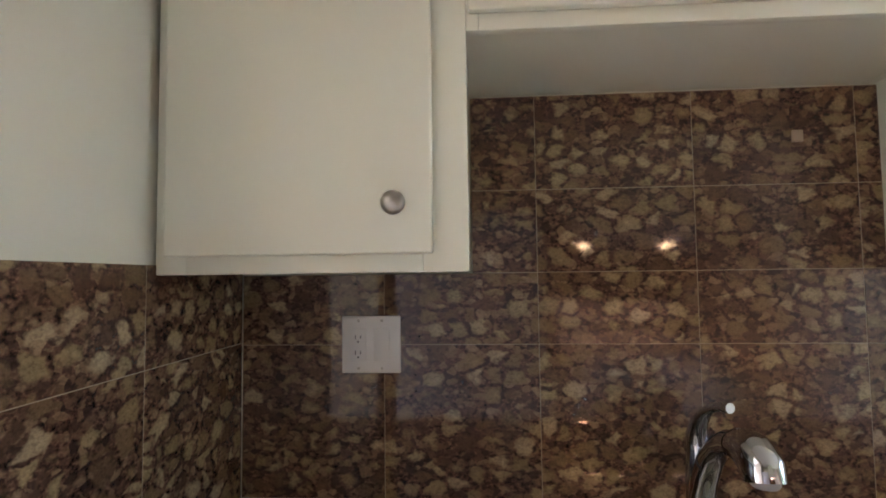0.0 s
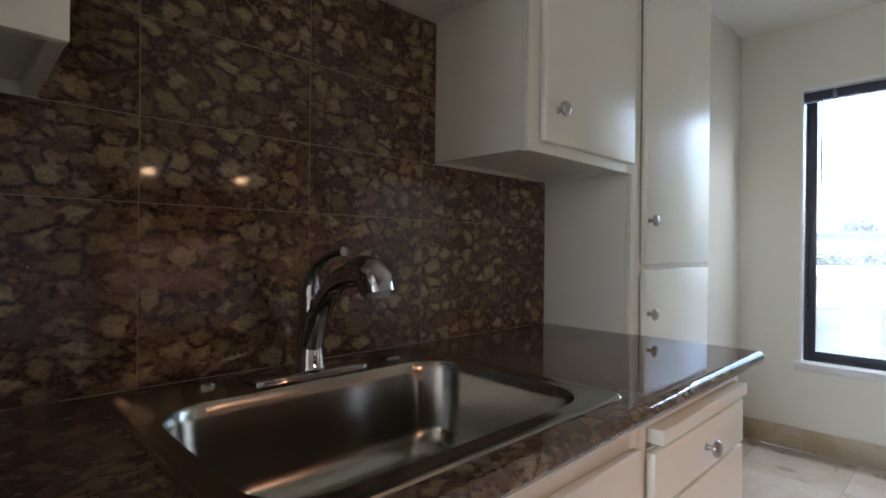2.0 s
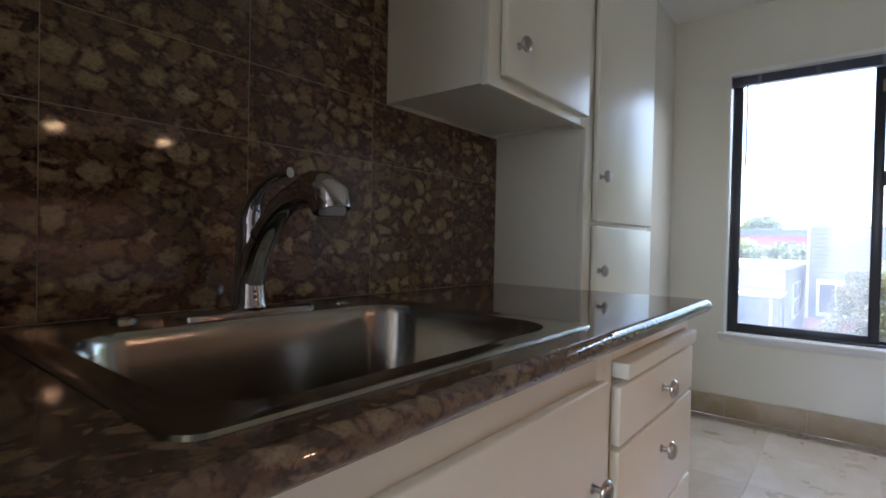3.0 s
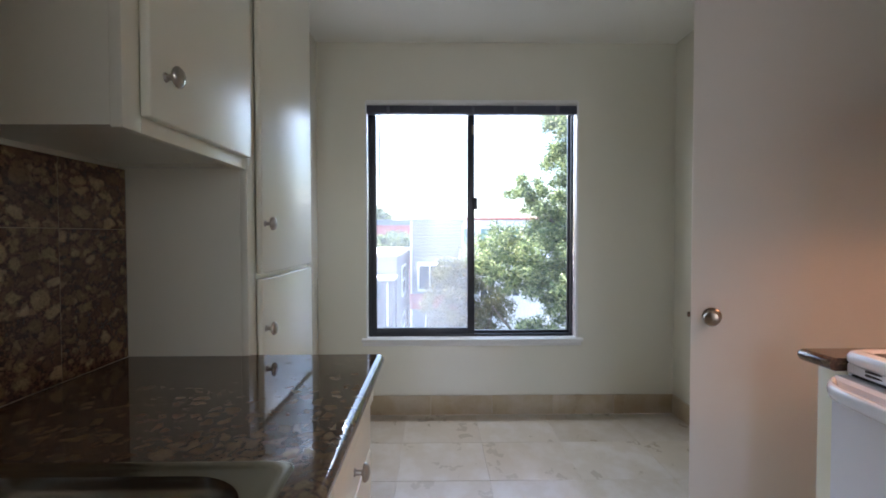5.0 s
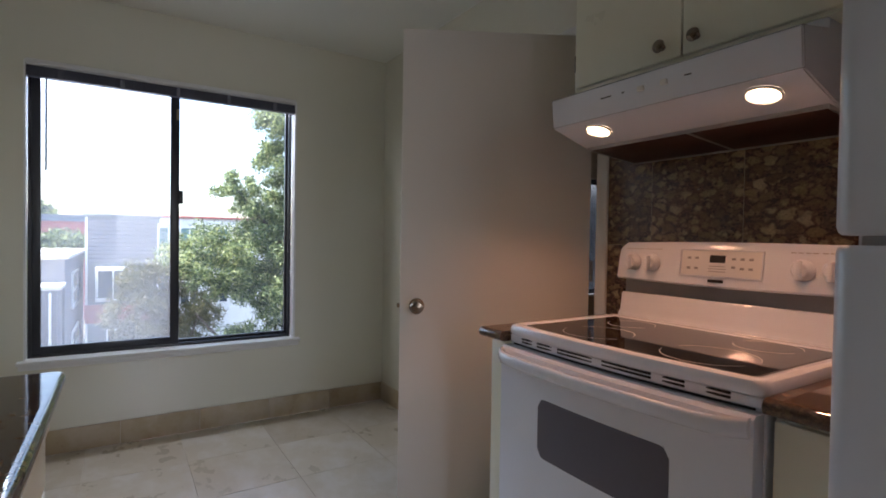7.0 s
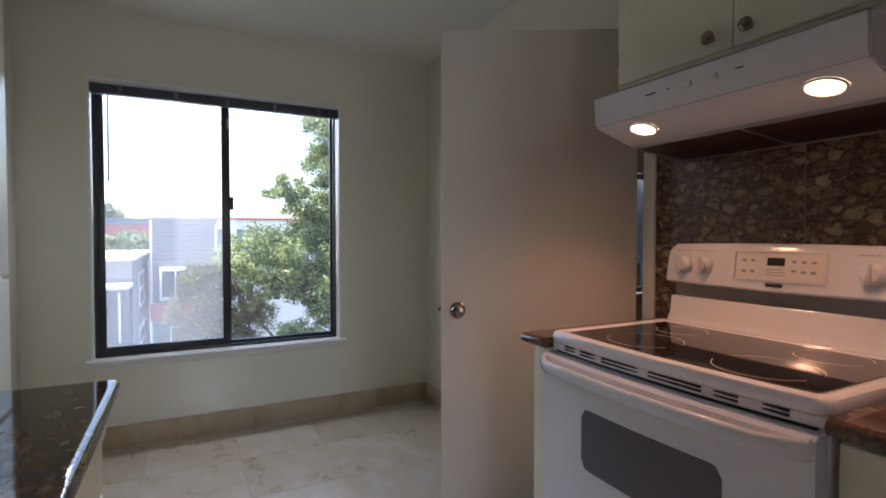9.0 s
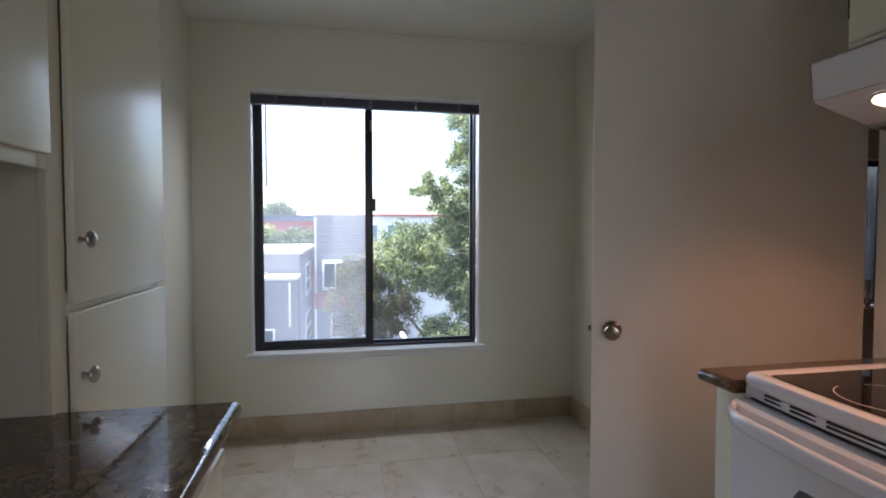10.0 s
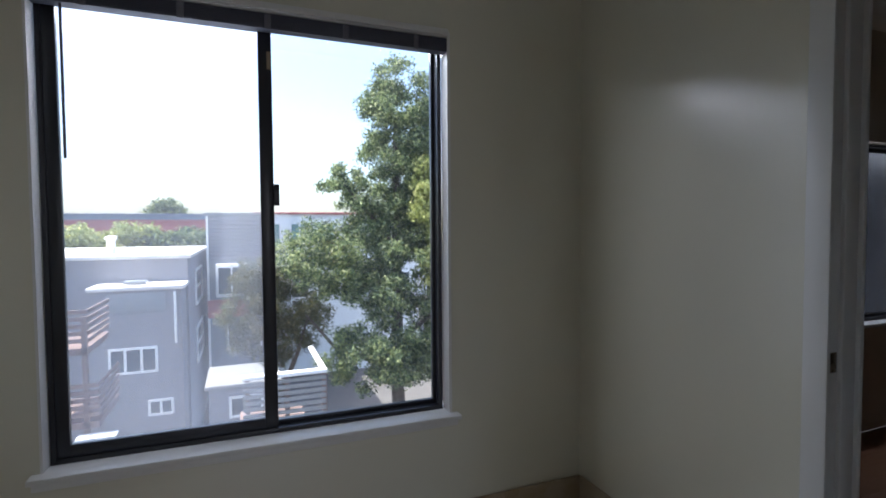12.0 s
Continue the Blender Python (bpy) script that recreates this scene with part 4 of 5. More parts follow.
for kx in (2.060, 1.986, 1.530, 1.456):
    bm = bmesh.new()
    lathe(bm, [(0, 0), (0.0295, 0), (0.0295, 0.006), (0.0235, 0.012), (0.0205, 0.020), (0.018, 0.0225), (0, 0.023)], (kx, PY - 0.001, 1.118), "y", 28)
    kn = part("control_knob", bm, M_ENAMEL, cp, "white round control knob")
    part("grip", boxed(kx - 0.0065, kx + 0.0065, PY + 0.014, PY + 0.040, 1.092, 1.143, bevel=0.004), M_ENAMEL, kn)
for kx, zb in ((2.060, 1.162), (1.986, 1.162), (1.530, 1.162), (1.456, 1.162)):
    bm = bmesh.new()
    for dx in (-0.026, -0.009, 0.009, 0.026):
        b2 = face_box(kx + dx - 0.006, kx + dx + 0.006, zb + 0.001, zb + 0.003, 0.0004)
        me = bpy.data.meshes.new("tmp")
        b2.to_mesh(me), b2.free()
        bm.from_mesh(me)
        bpy.data.meshes.remove(me)
    part("label_marks", bm, M_MARK, cp, "small grey printed marks")
kb = face_box(1.633, 1.878, 1.086, 1.163, 0.0012, bevel=0.001)
part("keypad", kb, M_PLATE, cp, "pale raised keypad area")
kb = bmesh.new()
for b_ in ((1.629, 1.634, 1.081, 1.167), (1.882, 1.887, 1.081, 1.167), (1.634, 1.882, 1.081, 1.0845), (1.634, 1.882, 1.1635, 1.167)):
    b2 = face_box(*b_, 0.0030, bevel=0.001)
    me = bpy.data.meshes.new("tmp")
    b2.to_mesh(me), b2.free()
    kb.from_mesh(me)
    bpy.data.meshes.remove(me)
part("keypad_rim", kb, M_ENAMEL, cp, "raised rim round the keypad")
part("display", face_box(1.738, 1.786, 1.127, 1.150, 0.0022), M_DARK, cp, "small black clock display")
for xs, zs in ((1.853, 1.14), (1.828, 1.14), (1.853, 1.108), (1.828, 1.108), (1.713, 1.115), (1.713, 1.14), (1.688, 1.14), (1.663, 1.14), (1.688, 1.112), (1.663, 1.112)):
    part("key", face_box(xs - 0.006, xs + 0.006, zs - 0.0035, zs + 0.0035, 0.0018), M_GREY, cp, "small grey key")
bm = bmesh.new()
for zs, w_ in ((1.116, 0.024), (1.108, 0.028), (1.100, 0.026)):
    b2 = face_box(1.762 - w_, 1.762 + w_, zs - 0.001, zs + 0.001, 0.0017)
    me = bpy.data.meshes.new("tmp")
    b2.to_mesh(me), b2.free()
    bm.from_mesh(me)
    bpy.data.meshes.remove(me)
part("text_bars", bm, M_MARK, cp, "small grey printed bars")
part("badge", face_box(1.740, 1.786, 1.066, 1.075, 0.0026), M_DARK, cp, "small dark badge")

# ---- range hood ----
hood = thing("range_hood", (1.757, -0.1, 1.50), "white under-cabinet range hood with two lit lamps above the stove", "range hood")
HX0, HX1 = SFX0 + 0.02, SFX1 - 0.004
bm = bmesh.new()
prof_h = [(-0.366, 1.690), (-0.052, 1.690), (-0.048, 1.660), (0.066, 1.647), (0.072, 1.641), (0.064, 1.562), (0.056, 1.552), (-0.090, 1.508), (-0.366, 1.484)]
rings(bm, [[(x, y, z_) for y, z_ in prof_h] for x in (HX0, HX1)])
bmesh.ops.bevel(bm, geom=[e for e in bm.edges if abs((e.verts[0].co - e.verts[1].co).x) < 1e-4 and e.calc_length() > 0.05], offset=0.004, segments=2, affect="EDGES")


def tilted(bm_):
    """Leans a level piece along the hood's underside."""
    for v in bm_.verts:
        v.co.z += (v.co.y + 0.22) * 0.087
    return bm_


hs_ = part("shell", bm, M_ENAMEL, hood)
flt = part("filter", tilted(boxed(HX0 + 0.014, HX1 - 0.014, -0.345, -0.098, 1.490, 1.4965, bevel=0.002)), M_MESH, hood, "brownish metal grease filter")
for x0, x1 in ((HX0 + 0.012, HX1 - 0.012),):
    bm = bmesh.new()
    box(bm, x0, x1, -0.098, -0.092, 1.487, 1.499)
    box(bm, x0, x1, -0.352, -0.345, 1.487, 1.499)
    box(bm, x0, x0 + 0.005, -0.345, -0.098, 1.487, 1.499)
    box(bm, x1 - 0.005, x1, -0.345, -0.098, 1.487, 1.499)
    part("filter_rail", tilted(bm), M_GREY, hood, "thin metal rail round the filter")
part("filter_bar", tilted(boxed(1.755, 1.765, -0.345, -0.098, 1.4885, 1.4905)), M_NICKEL, hood, "thin bar between the filters")
for lx in (1.508, 1.993):
    bm = bmesh.new()
    c0 = Vector((lx, 0.002, 1.5345))
    nrm = Vector((0, 0.288, -0.958)).normalized()
    u_, v_ = Vector((1, 0, 0)), nrm.cross(Vector((1, 0, 0)))
    secs = []
    for r, h in ((0.040, 0.0), (0.042, 0.004), (0.037, 0.006), (0.033, 0.001)):
        secs.append([c0 + nrm * h + (u_ * math.cos(a) + v_ * math.sin(a)) * r for a in (2 * math.pi * k / 28 for k in range(28))])
    rings(bm, secs, caps=False)
    part("lamp_ring", bm, M_ENAMEL, hood)
    bm = bmesh.new()
    rings(bm, [[c0 + nrm * h + (u_ * math.cos(a) + v_ * math.sin(a)) * r for a in (2 * math.pi * k / 24 for k in range(24))] for r, h in ((0.0335, 0.0005), (0.030, 0.003), (0.014, 0.0055))])
    part("lamp", bm, M_BULB, hood, "lit warm round lamp")
    ld = bpy.data.lights.new("hood_light", "SPOT")
    ld.energy, ld.color, ld.spot_size, ld.spot_blend, ld.shadow_soft_size = 1.55, (1.0, 0.47, 0.26), radians(135), 0.7, 0.03
    lo = new("hood_light", ld)
    lo.matrix_world = look(c0 + nrm * 0.012, c0 + nrm * 0.012 + Vector((0, 0.22, -1)))
for sx in (1.79, 1.72):
    part("rocker_switch", boxed(sx - 0.009, sx + 0.009, 0.066, 0.0775, 1.597, 1.611, bevel=0.002), M_PLATE, hood, "small white rocker switch")
for sx, w_ in ((1.655, 0.009), (1.85, 0.004), (1.91, 0.018)):
    part("mark", boxed(sx - w_, sx + w_, 0.066, 0.0705, 1.606, 1.609), M_DARK, hood, "tiny dark printed mark")

ocab = thing("hood_cabinet", (1.757, -0.2, 1.69), "white painted double-door cabinet above the range hood", "cabinet")
part("body", boxed(1.30, 2.142, -0.366, -0.050, 1.6925, ZC - 0.004, bevel=0.001), M_CAB, ocab)
cab_door(ocab, 1.742, 2.128, 1.700, 2.38, (1.797, 1.738), y=-0.050, out=1, kmat=M_BRONZE)
cab_door(ocab, 1.345, 1.738, 1.700, 2.38, (1.695, 1.738), y=-0.050, out=1, kmat=M_BRONZE)
for z_ in (1.76, 2.05):
    part("hinge", hinge_bm(2.1325, -0.040, z_), M_DARK, ocab)

fr = thing("refrigerator", (0.79, 0.0, 0), "white top-freezer refrigerator with rounded textured doors, beside the stove run", "refrigerator")
FX0, FX1 = 0.452, 1.2095
part("body", boxed(FX0, FX1, -0.350, 0.338, 0.02, 1.690, bevel=0.008), M_FRIDGE, fr)


def fridge_door(z0, z1):
    bm = bmesh.new()
    out = []
    x0, x1, y0, y1, r = FX0 - 0.002, FX1 + 0.002, 0.350, 0.430, 0.03
    out.append((x0, y0))
    for k in range(7):
        a = radians(180 - 90 * k / 6)
        out.append((x0 + r + r * math.cos(a), y1 - r + r * math.sin(a)))
    for k in range(7):
        a = radians(90 - 90 * k / 6)
        out.append((x1 - r + r * math.cos(a), y1 - r + r * math.sin(a)))
    out.append((x1, y0))
    cx, cy = (x0 + x1) / 2, (y0 + y1) / 2

    def lvl(zz, s):
        return [(cx + (px - cx) * (1 - s / 0.375), cy + (py - cy) * (1 - s / 0.0375), zz) for px, py in out]
    rings(bm, [lvl(z0, 0.006), lvl(z0 + 0.004, 0.002), lvl(z0 + 0.012, 0), lvl(z1 - 0.012, 0), lvl(z1 - 0.004, 0.002), lvl(z1, 0.006)])
    return bm


part("gasket", boxed(FX0 + 0.01, FX1 - 0.01, 0.3385, 0.3495, 0.06, 1.680), M_GREY, fr, "grey door gasket")
part("door", fridge_door(0.05, 1.186), M_FRIDGE, fr)
part("freezer_door", fridge_door(1.200, 1.695), M_FRIDGE, fr)
part("hinge_cover", boxed(FX1 - 0.09, FX1 - 0.03, 0.342, 0.405, 1.1865, 1.1995), M_GREY, fr, "small metal centre hinge")

# ---- outside ----
GZ = -7.0
M_GRND = surface("pale_ground", (0.12, 0.11, 0.10), 0.9, vary=0.25, scale=0.4, fine=8)
structure("ground", boxed(XE + 1.0, 900, -500, 500, GZ - 0.5, GZ), M_GRND, "pale dry ground and streets below")
structure("house_wall", boxed(XW - 2.5, XE + 0.17, R2S - 2.0, YN + 2.5, GZ - 0.4, -0.125), M_TRIM, "lower storeys of this house")
M_WHITEH = siding("pale_grey_siding", (0.27, 0.265, 0.29), 0.14)
M_GREYH = siding("grey_siding", (0.25, 0.27, 0.29), 0.16)
M_ROOFW = surface("white_roof", (0.72, 0.70, 0.66), 0.8, vary=0.1, scale=0.8, fine=10)
M_REDR = surface("red_band", (0.42, 0.15, 0.14), 0.8, vary=0.2, scale=0.5, fine=6)
M_BLUER = surface("blue_grey_roof", (0.22, 0.26, 0.33), 0.7, vary=0.15, scale=0.4, fine=6)
M_HGLASS = surface("house_window_glass", (0.05, 0.07, 0.08), 0.08, vary=0.1, relief=0)
M_TEAL = surface("teal_house_glass", (0.22, 0.34, 0.33), 0.12, vary=0.1, relief=0)
M_DECK = surface("weathered_deck", (0.20, 0.135, 0.115), 0.8, vary=0.2, scale=2, fine=30)
M_SLAT = surface("grey_fence_paint", (0.24, 0.24, 0.235), 0.7, vary=0.1, scale=2, fine=20)
M_WHITE = surface("white_outdoor_paint", (0.80, 0.80, 0.78), 0.6, vary=0.08, scale=2, fine=20)


def house(name, x0, x1, y0, y1, z1, mat, label, roof_mat=None, over=0.12):
    h = thing(name, ((x0 + x1) / 2, (y0 + y1) / 2, GZ), label, "house")
    part("wall", boxed(x0, x1, y0, y1, GZ, z1 - 0.12), mat, h)
    part("roof", boxed(x0 - over, x1 + over, y0 - over, y1 + over, z1 - 0.12, z1, bevel=0.02), roof_mat or M_ROOFW, h)
    return h


def house_window(h, x, y0, y1, z0, z1, panes=1, glass=None, fw=0.07):
    w = part("window", frame_bm(x - 0.06, x + 0.02, y0, y1, z0, z1, fw), M_WHITE, h)
    step = (y1 - y0) / panes
    for i in range(panes):
        part("pane", boxed(x - 0.025, x - 0.01, y0 + i * step + 0.02, y0 + (i + 1) * step - 0.02, z0 + 0.02, z1 - 0.02), glass or M_HGLASS, w)
        if i:
            part("mullion", boxed(x - 0.05, x, y0 + i * step - fw / 2, y0 + i * step + fw / 2, z0 + 0.03, z1 - 0.03), M_WHITE, w)
    return w


def side_window(h, y, x0, x1, z0, z1):
    bm = bmesh.new()
    for b in ((x0, x1, z0, z0 + 0.07), (x0, x1, z1 - 0.07, z1), (x0, x0 + 0.07, z0, z1), (x1 - 0.07, x1, z0, z1), (x0, x1, (z0 + z1) / 2 - 0.03, (z0 + z1) / 2 + 0.03)):
        box(bm, b[0], b[1], y - 0.06, y + 0.02, b[2], b[3])
    w = part("window", bm, M_WHITE, h)
    part("pane", boxed(x0 + 0.03, x1 - 0.03, y - 0.03, y - 0.01, z0 + 0.03, z1 - 0.03), M_HGLASS, w)


hA = house("house", 21.5, 31.5, 2.80, 11.5, 0.47, M_WHITEH, "pale grey sided house with a flat white roof behind the yard")
for z0 in (-1.65, -3.9):
    side_window(hA, 2.80, 24.2, 27.4, z0, z0 + 1.4)
house_window(hA, 21.5, 7.2, 8.1, -1.9, -0.6)
ch = bmesh.new()
lathe(ch, [(0, 0), (0.14, 0), (0.14, 0.55), (0.20, 0.56), (0.20, 0.66), (0, 0.7)], (23.5, 5.4, 0.42), "z", 12)
part("roof_vent", ch, M_WHITE, hA)
part("skylight", boxed(23.0, 24.0, 3.2, 4.3, 0.42, 0.56, bevel=0.03), M_WHITE, hA)
hX = house("house_annex", 20.0, 21.36, 2.86, 5.25, -0.40, M_WHITEH, "pale house annex with a white sloped lean-to roof", over=0.10)
house_window(hX, 20.0, 3.55, 4.85, -3.05, -2.25, 3)
house_window(hX, 20.0, 3.15, 3.85, -4.4, -3.9, 2)
part("downpipe", boxed(19.90, 19.98, 3.0, 3.07, -2.2, -0.6, bevel=0.02), M_WHITE, hX)
part("transom", boxed(19.96, 20.0, 3.3, 4.9, -1.2, -0.62, bevel=0.01), M_GREYH, hX, "row of high windows")
part("hatch", boxed(20.4, 20.9, 3.9, 4.5, -0.36, -0.28, bevel=0.01), M_GREYH, hX)

hB = house("house", 26.0, 34.0, -0.15, 2.47, 2.02, M_GREYH, "grey sided house with white framed bay windows", M_GREYH, 0.08)
bay = thing("bay_window", (25.8, 1.3, -1.5), "white framed bay window on the grey house", "window")
part("bay_wall", boxed(25.55, 26.0, 0.90, 2.12, -1.55, -0.15, bevel=0.02), M_WHITE, bay)
for y0_, y1_ in ((1.00, 1.48), (1.54, 2.02)):
    part("pane", boxed(25.535, 25.555, y0_, y1_, -1.40, -0.30), M_HGLASS, bay)
part("red_band", boxed(25.88, 26.0, -0.15, 2.47, -2.45, -1.70), M_REDR, hB, "dark red painted band")
for y0_, y1_ in ((1.15, 1.75), (0.35, 0.95), (-0.1, 0.25)):
    house_window(hB, 26.0, y0_, y1_, -3.9, -2.75, 1)
part("corner_board", boxed(25.93, 26.0, 2.39, 2.47, GZ, 1.88), M_WHITE, hB, "white corner board")
part("corner_board", boxed(25.93, 26.0, -0.15, -0.07, GZ, 1.7), M_WHITE, hB, "white corner board")

for k in range(11):
    part("siding_board", boxed(25.955, 25.998, -0.05, 2.37, 0.02 + k * 0.165, 0.155 + k * 0.165, bevel=0.012, seg=1), M_WHITEH, hB)

shed = house("shed", 17.4, 19.4, 0.2, 2.0, -2.95, M_WHITEH, "pale shed with a worn grey flat roof in the yard", M_SLAT, 0.1)
house_window(shed, 17.4, 0.6, 1.5, -3.9, -3.3, 2)

hC = house("house", 32.0, 44.0, -9.0, 0.35, 2.25, M_WHITE, "white house with teal glazed windows and a red roof edge", M_REDR, 0.15)
for i in range(6):
    house_window(hC, 32.0, -0.95 - i * 1.5, 0.05 - i * 1.5, 0.45, 1.65, 2, M_TEAL)
    house_window(hC, 32.0, -0.95 - i * 1.5, 0.05 - i * 1.5, -2.6, -1.3, 2)
balc = thing("balcony", (31.4, -1.4, -0.5), "white balcony with wooden rails on the white house", "balcony")
part("deck", boxed(30.9, 32.0, -2.6, 0.3, -0.75, -0.6), M_WHITE, balc)
bm = bmesh.new()
for i in range(20):
    box(bm, 30.92, 30.98, -2.55 + i * 0.145, -2.50 + i * 0.145, -0.6, 0.05)
box(bm, 30.90, 31.0, -2.6, 0.3, 0.05, 0.13)
part("rail", bm, M_DECK, balc)

hD = house("long_building", 60.0, 75.0, 3.5, 40.0, 2.95, M_REDR, "long dark red building with a blue-grey roof far behind", M_BLUER, 0.4)
bm = boxed(59.9, 60.0, 3.5, 40.0, 2.35, 2.83)
part("fascia", bm, M_BLUER, hD, "blue-grey fascia")
hE = house("long_building", 62.0, 75.0, -30.0, -6.0, 3.2, M_WHITE, "long pale building far behind the tree", M_REDR, 0.4)

# slatted terrace fence in front
fe = thing("slat_fence", (12.0, 0.0, -1.5), "grey horizontal slat fence with a white cap rail on a terrace", "fence")
part("cap_rail", boxed(11.93, 12.10, -0.36, 1.14, -1.40, -1.33, bevel=0.01), M_WHITE, fe)
part("cap_rail", boxed(12.10, 14.0, -0.36, -0.26, -1.40, -1.33, bevel=0.01), M_WHITE, fe)
for i in range(12):
    part("slat", boxed(11.98, 12.02, -0.34, 1.12, -1.52 - i * 0.115, -1.455 - i * 0.115), M_SLAT, fe)
for y_ in (-0.32, 0.36, 1.04):
    part("post", boxed(12.02, 12.10, y_ - 0.04, y_ + 0.04, GZ, -1.40), M_DECK, fe)
tb = house("garage", 12.12, 15.0, -0.2, 1.2, -2.95, M_GREYH, "grey flat-roofed garage with the slatted terrace in front", M_DECK, 0.0)

# wooden stairs and decks
stz = thing("deck_stairs", (16.5, 4.5, GZ), "weathered brown wooden deck with stairs against the neighbour's house", "stairs")
for zt, ye in ((-1.30, 4.30), (-2.95, 4.12)):
    part("deck", boxed(15.6, 17.6, ye, 5.6, zt - 0.15, zt), M_DECK, stz)
    for k in range(5):
        part("rail_board", boxed(15.58, 15.63, ye, 5.6, zt + 0.12 + k * 0.16, zt + 0.21 + k * 0.16), M_DECK, stz)
        part("rail_board", boxed(15.63, 17.6, ye - 0.02, ye + 0.02, zt + 0.12 + k * 0.16, zt + 0.21 + k * 0.16), M_DECK, stz)
for y_ in (4.36, 5.5):
    part("post", boxed(15.60, 15.70, y_ - 0.05, y_ + 0.05, GZ, -0.6), M_DECK, stz)
for k in range(9):
    part("step", boxed(15.2 - 0.05 * k, 15.55, 3.75, 4.5, -3.2 - 0.19 * k - 0.04, -3.2 - 0.19 * k), M_WHITE, stz)

# ---- trees ----
M_BARK = surface("bark", (0.10, 0.08, 0.065), 0.9, vary=0.3, scale=6, fine=40, relief=0.01)
M_LEAF = foliage("green_leaves", [(0.0, (0.030, 0.055, 0.035)), (0.35, (0.085, 0.125, 0.060)), (0.7, (0.22, 0.28, 0.12)), (1.0, (0.46, 0.50, 0.24))])
M_LEAFY = foliage("yellow_green_leaves", [(0.0, (0.15, 0.18, 0.055)), (0.5, (0.36, 0.40, 0.13)), (1.0, (0.60, 0.60, 0.24))])
M_LEAFB = foliage("brownish_leaves", [(0.0, (0.055, 0.065, 0.035)), (0.6, (0.13, 0.135, 0.06)), (1.0, (0.22, 0.18, 0.09))])


def leaf_cloud(rng, clumps, per, size):
    """Small folded leaves scattered in shells round clump centres (x, y, z, radius)."""
    vs, fs = [], []
    for cx, cy, cz, cr in clumps:
        n_ = int(per * cr * cr)
        for _ in range(n_):
            d = rng.normal(size=3)
            d /= np.linalg.norm(d)
            rr = cr * (0.25 + 0.9 * rng.random())
            p = np.array((cx, cy, cz)) + d * rr * np.array((1, 1, 0.8))
            a = rng.normal(size=3)
            a /= np.linalg.norm(a)
            b = np.cross(a, d + rng.normal(size=3) * 0.5)
            b /= np.linalg.norm(b) + 1e-6
            s = size * (0.6 + 0.8 * rng.random())
            k = len(vs)
            vs.extend((p - a * s, p + b * s * 0.45, p + a * s, p - b * s * 0.45))
            fs.append((k, k + 1, k + 2, k + 3))
    return vs, fs


def tree(name, base, label, trunk, limbs, clumps, leaf_mat, per, size, seed, r0=0.22):
    t = thing(name, base, label, "tree")
    bm = bmesh.new()
    tube(bm, trunk, [r0 * (1 - 0.75 * i / (len(trunk) - 1)) for i in range(len(trunk))], 10)
    part("trunk", bm, M_BARK, t)
    for lb in limbs:
        bm = bmesh.new()
        tube(bm, lb, [0.09 * (1 - 0.8 * i / (len(lb) - 1)) for i in range(len(lb))], 7)
        part("limb", bm, M_BARK, t)
    vs, fs = leaf_cloud(np.random.default_rng(seed), clumps, per, size)
    me = bpy.data.meshes.new("crown")
    o = ORIGIN[t]
    me.from_pydata([tuple(np.array(v) - np.array(o)) for v in vs], [], fs)
    me.materials.append(leaf_mat)
    cr_ = new("crown", me)
    cr_.parent = t
    return t


rs = random.Random(5)


def spread(cx, cy, cz, rx, ry, rz, count, r):
    out = []
    for _ in range(count):
        while True:
            p = [rs.uniform(-1, 1) for _ in range(3)]
            if sum(k * k for k in p) < 1:
                break
        out.append((cx + p[0] * rx, cy + p[1] * ry, cz + p[2] * rz, r * rs.uniform(0.6, 1.3)))
    return out


cl = spread(14.2, -2.55, 3.6, 1.0, 0.95, 1.85, 120, 0.27) + spread(14.6, -3.5, 2.4, 1.0, 0.9, 2.4, 80, 0.30) + spread(14.2, -2.9, 1.9, 0.9, 0.9, 1.3, 60, 0.27)
cl += spread(14.0, -1.15, 2.30, 0.6, 0.60, 0.40, 26, 0.18) + spread(14.1, -1.8, 1.75, 0.8, 0.8, 0.6, 34, 0.23)
cl += spread(14.0, -0.65, 0.60, 1.0, 1.25, 0.85, 95, 0.25) + spread(14.0, -2.3, 0.6, 1.1, 1.0, 1.2, 70, 0.26)
cl += spread(14.3, -3.9, 3.0, 0.8, 0.7, 1.7, 70, 0.27) + spread(14.2, -4.1, 0.4, 0.8, 0.7, 1.6, 60, 0.27)
cl += spread(13.8, -3.3, -1.1, 0.9, 0.9, 1.3, 70, 0.26) + spread(13.6, -1.9, -1.6, 0.9, 1.4, 0.80, 95, 0.24) + spread(13.9, -1.8, -0.3, 0.9, 0.9, 0.5, 34, 0.24) + spread(14.5, -4.6, 1.5, 1.3, 1.2, 3.0, 80, 0.34)
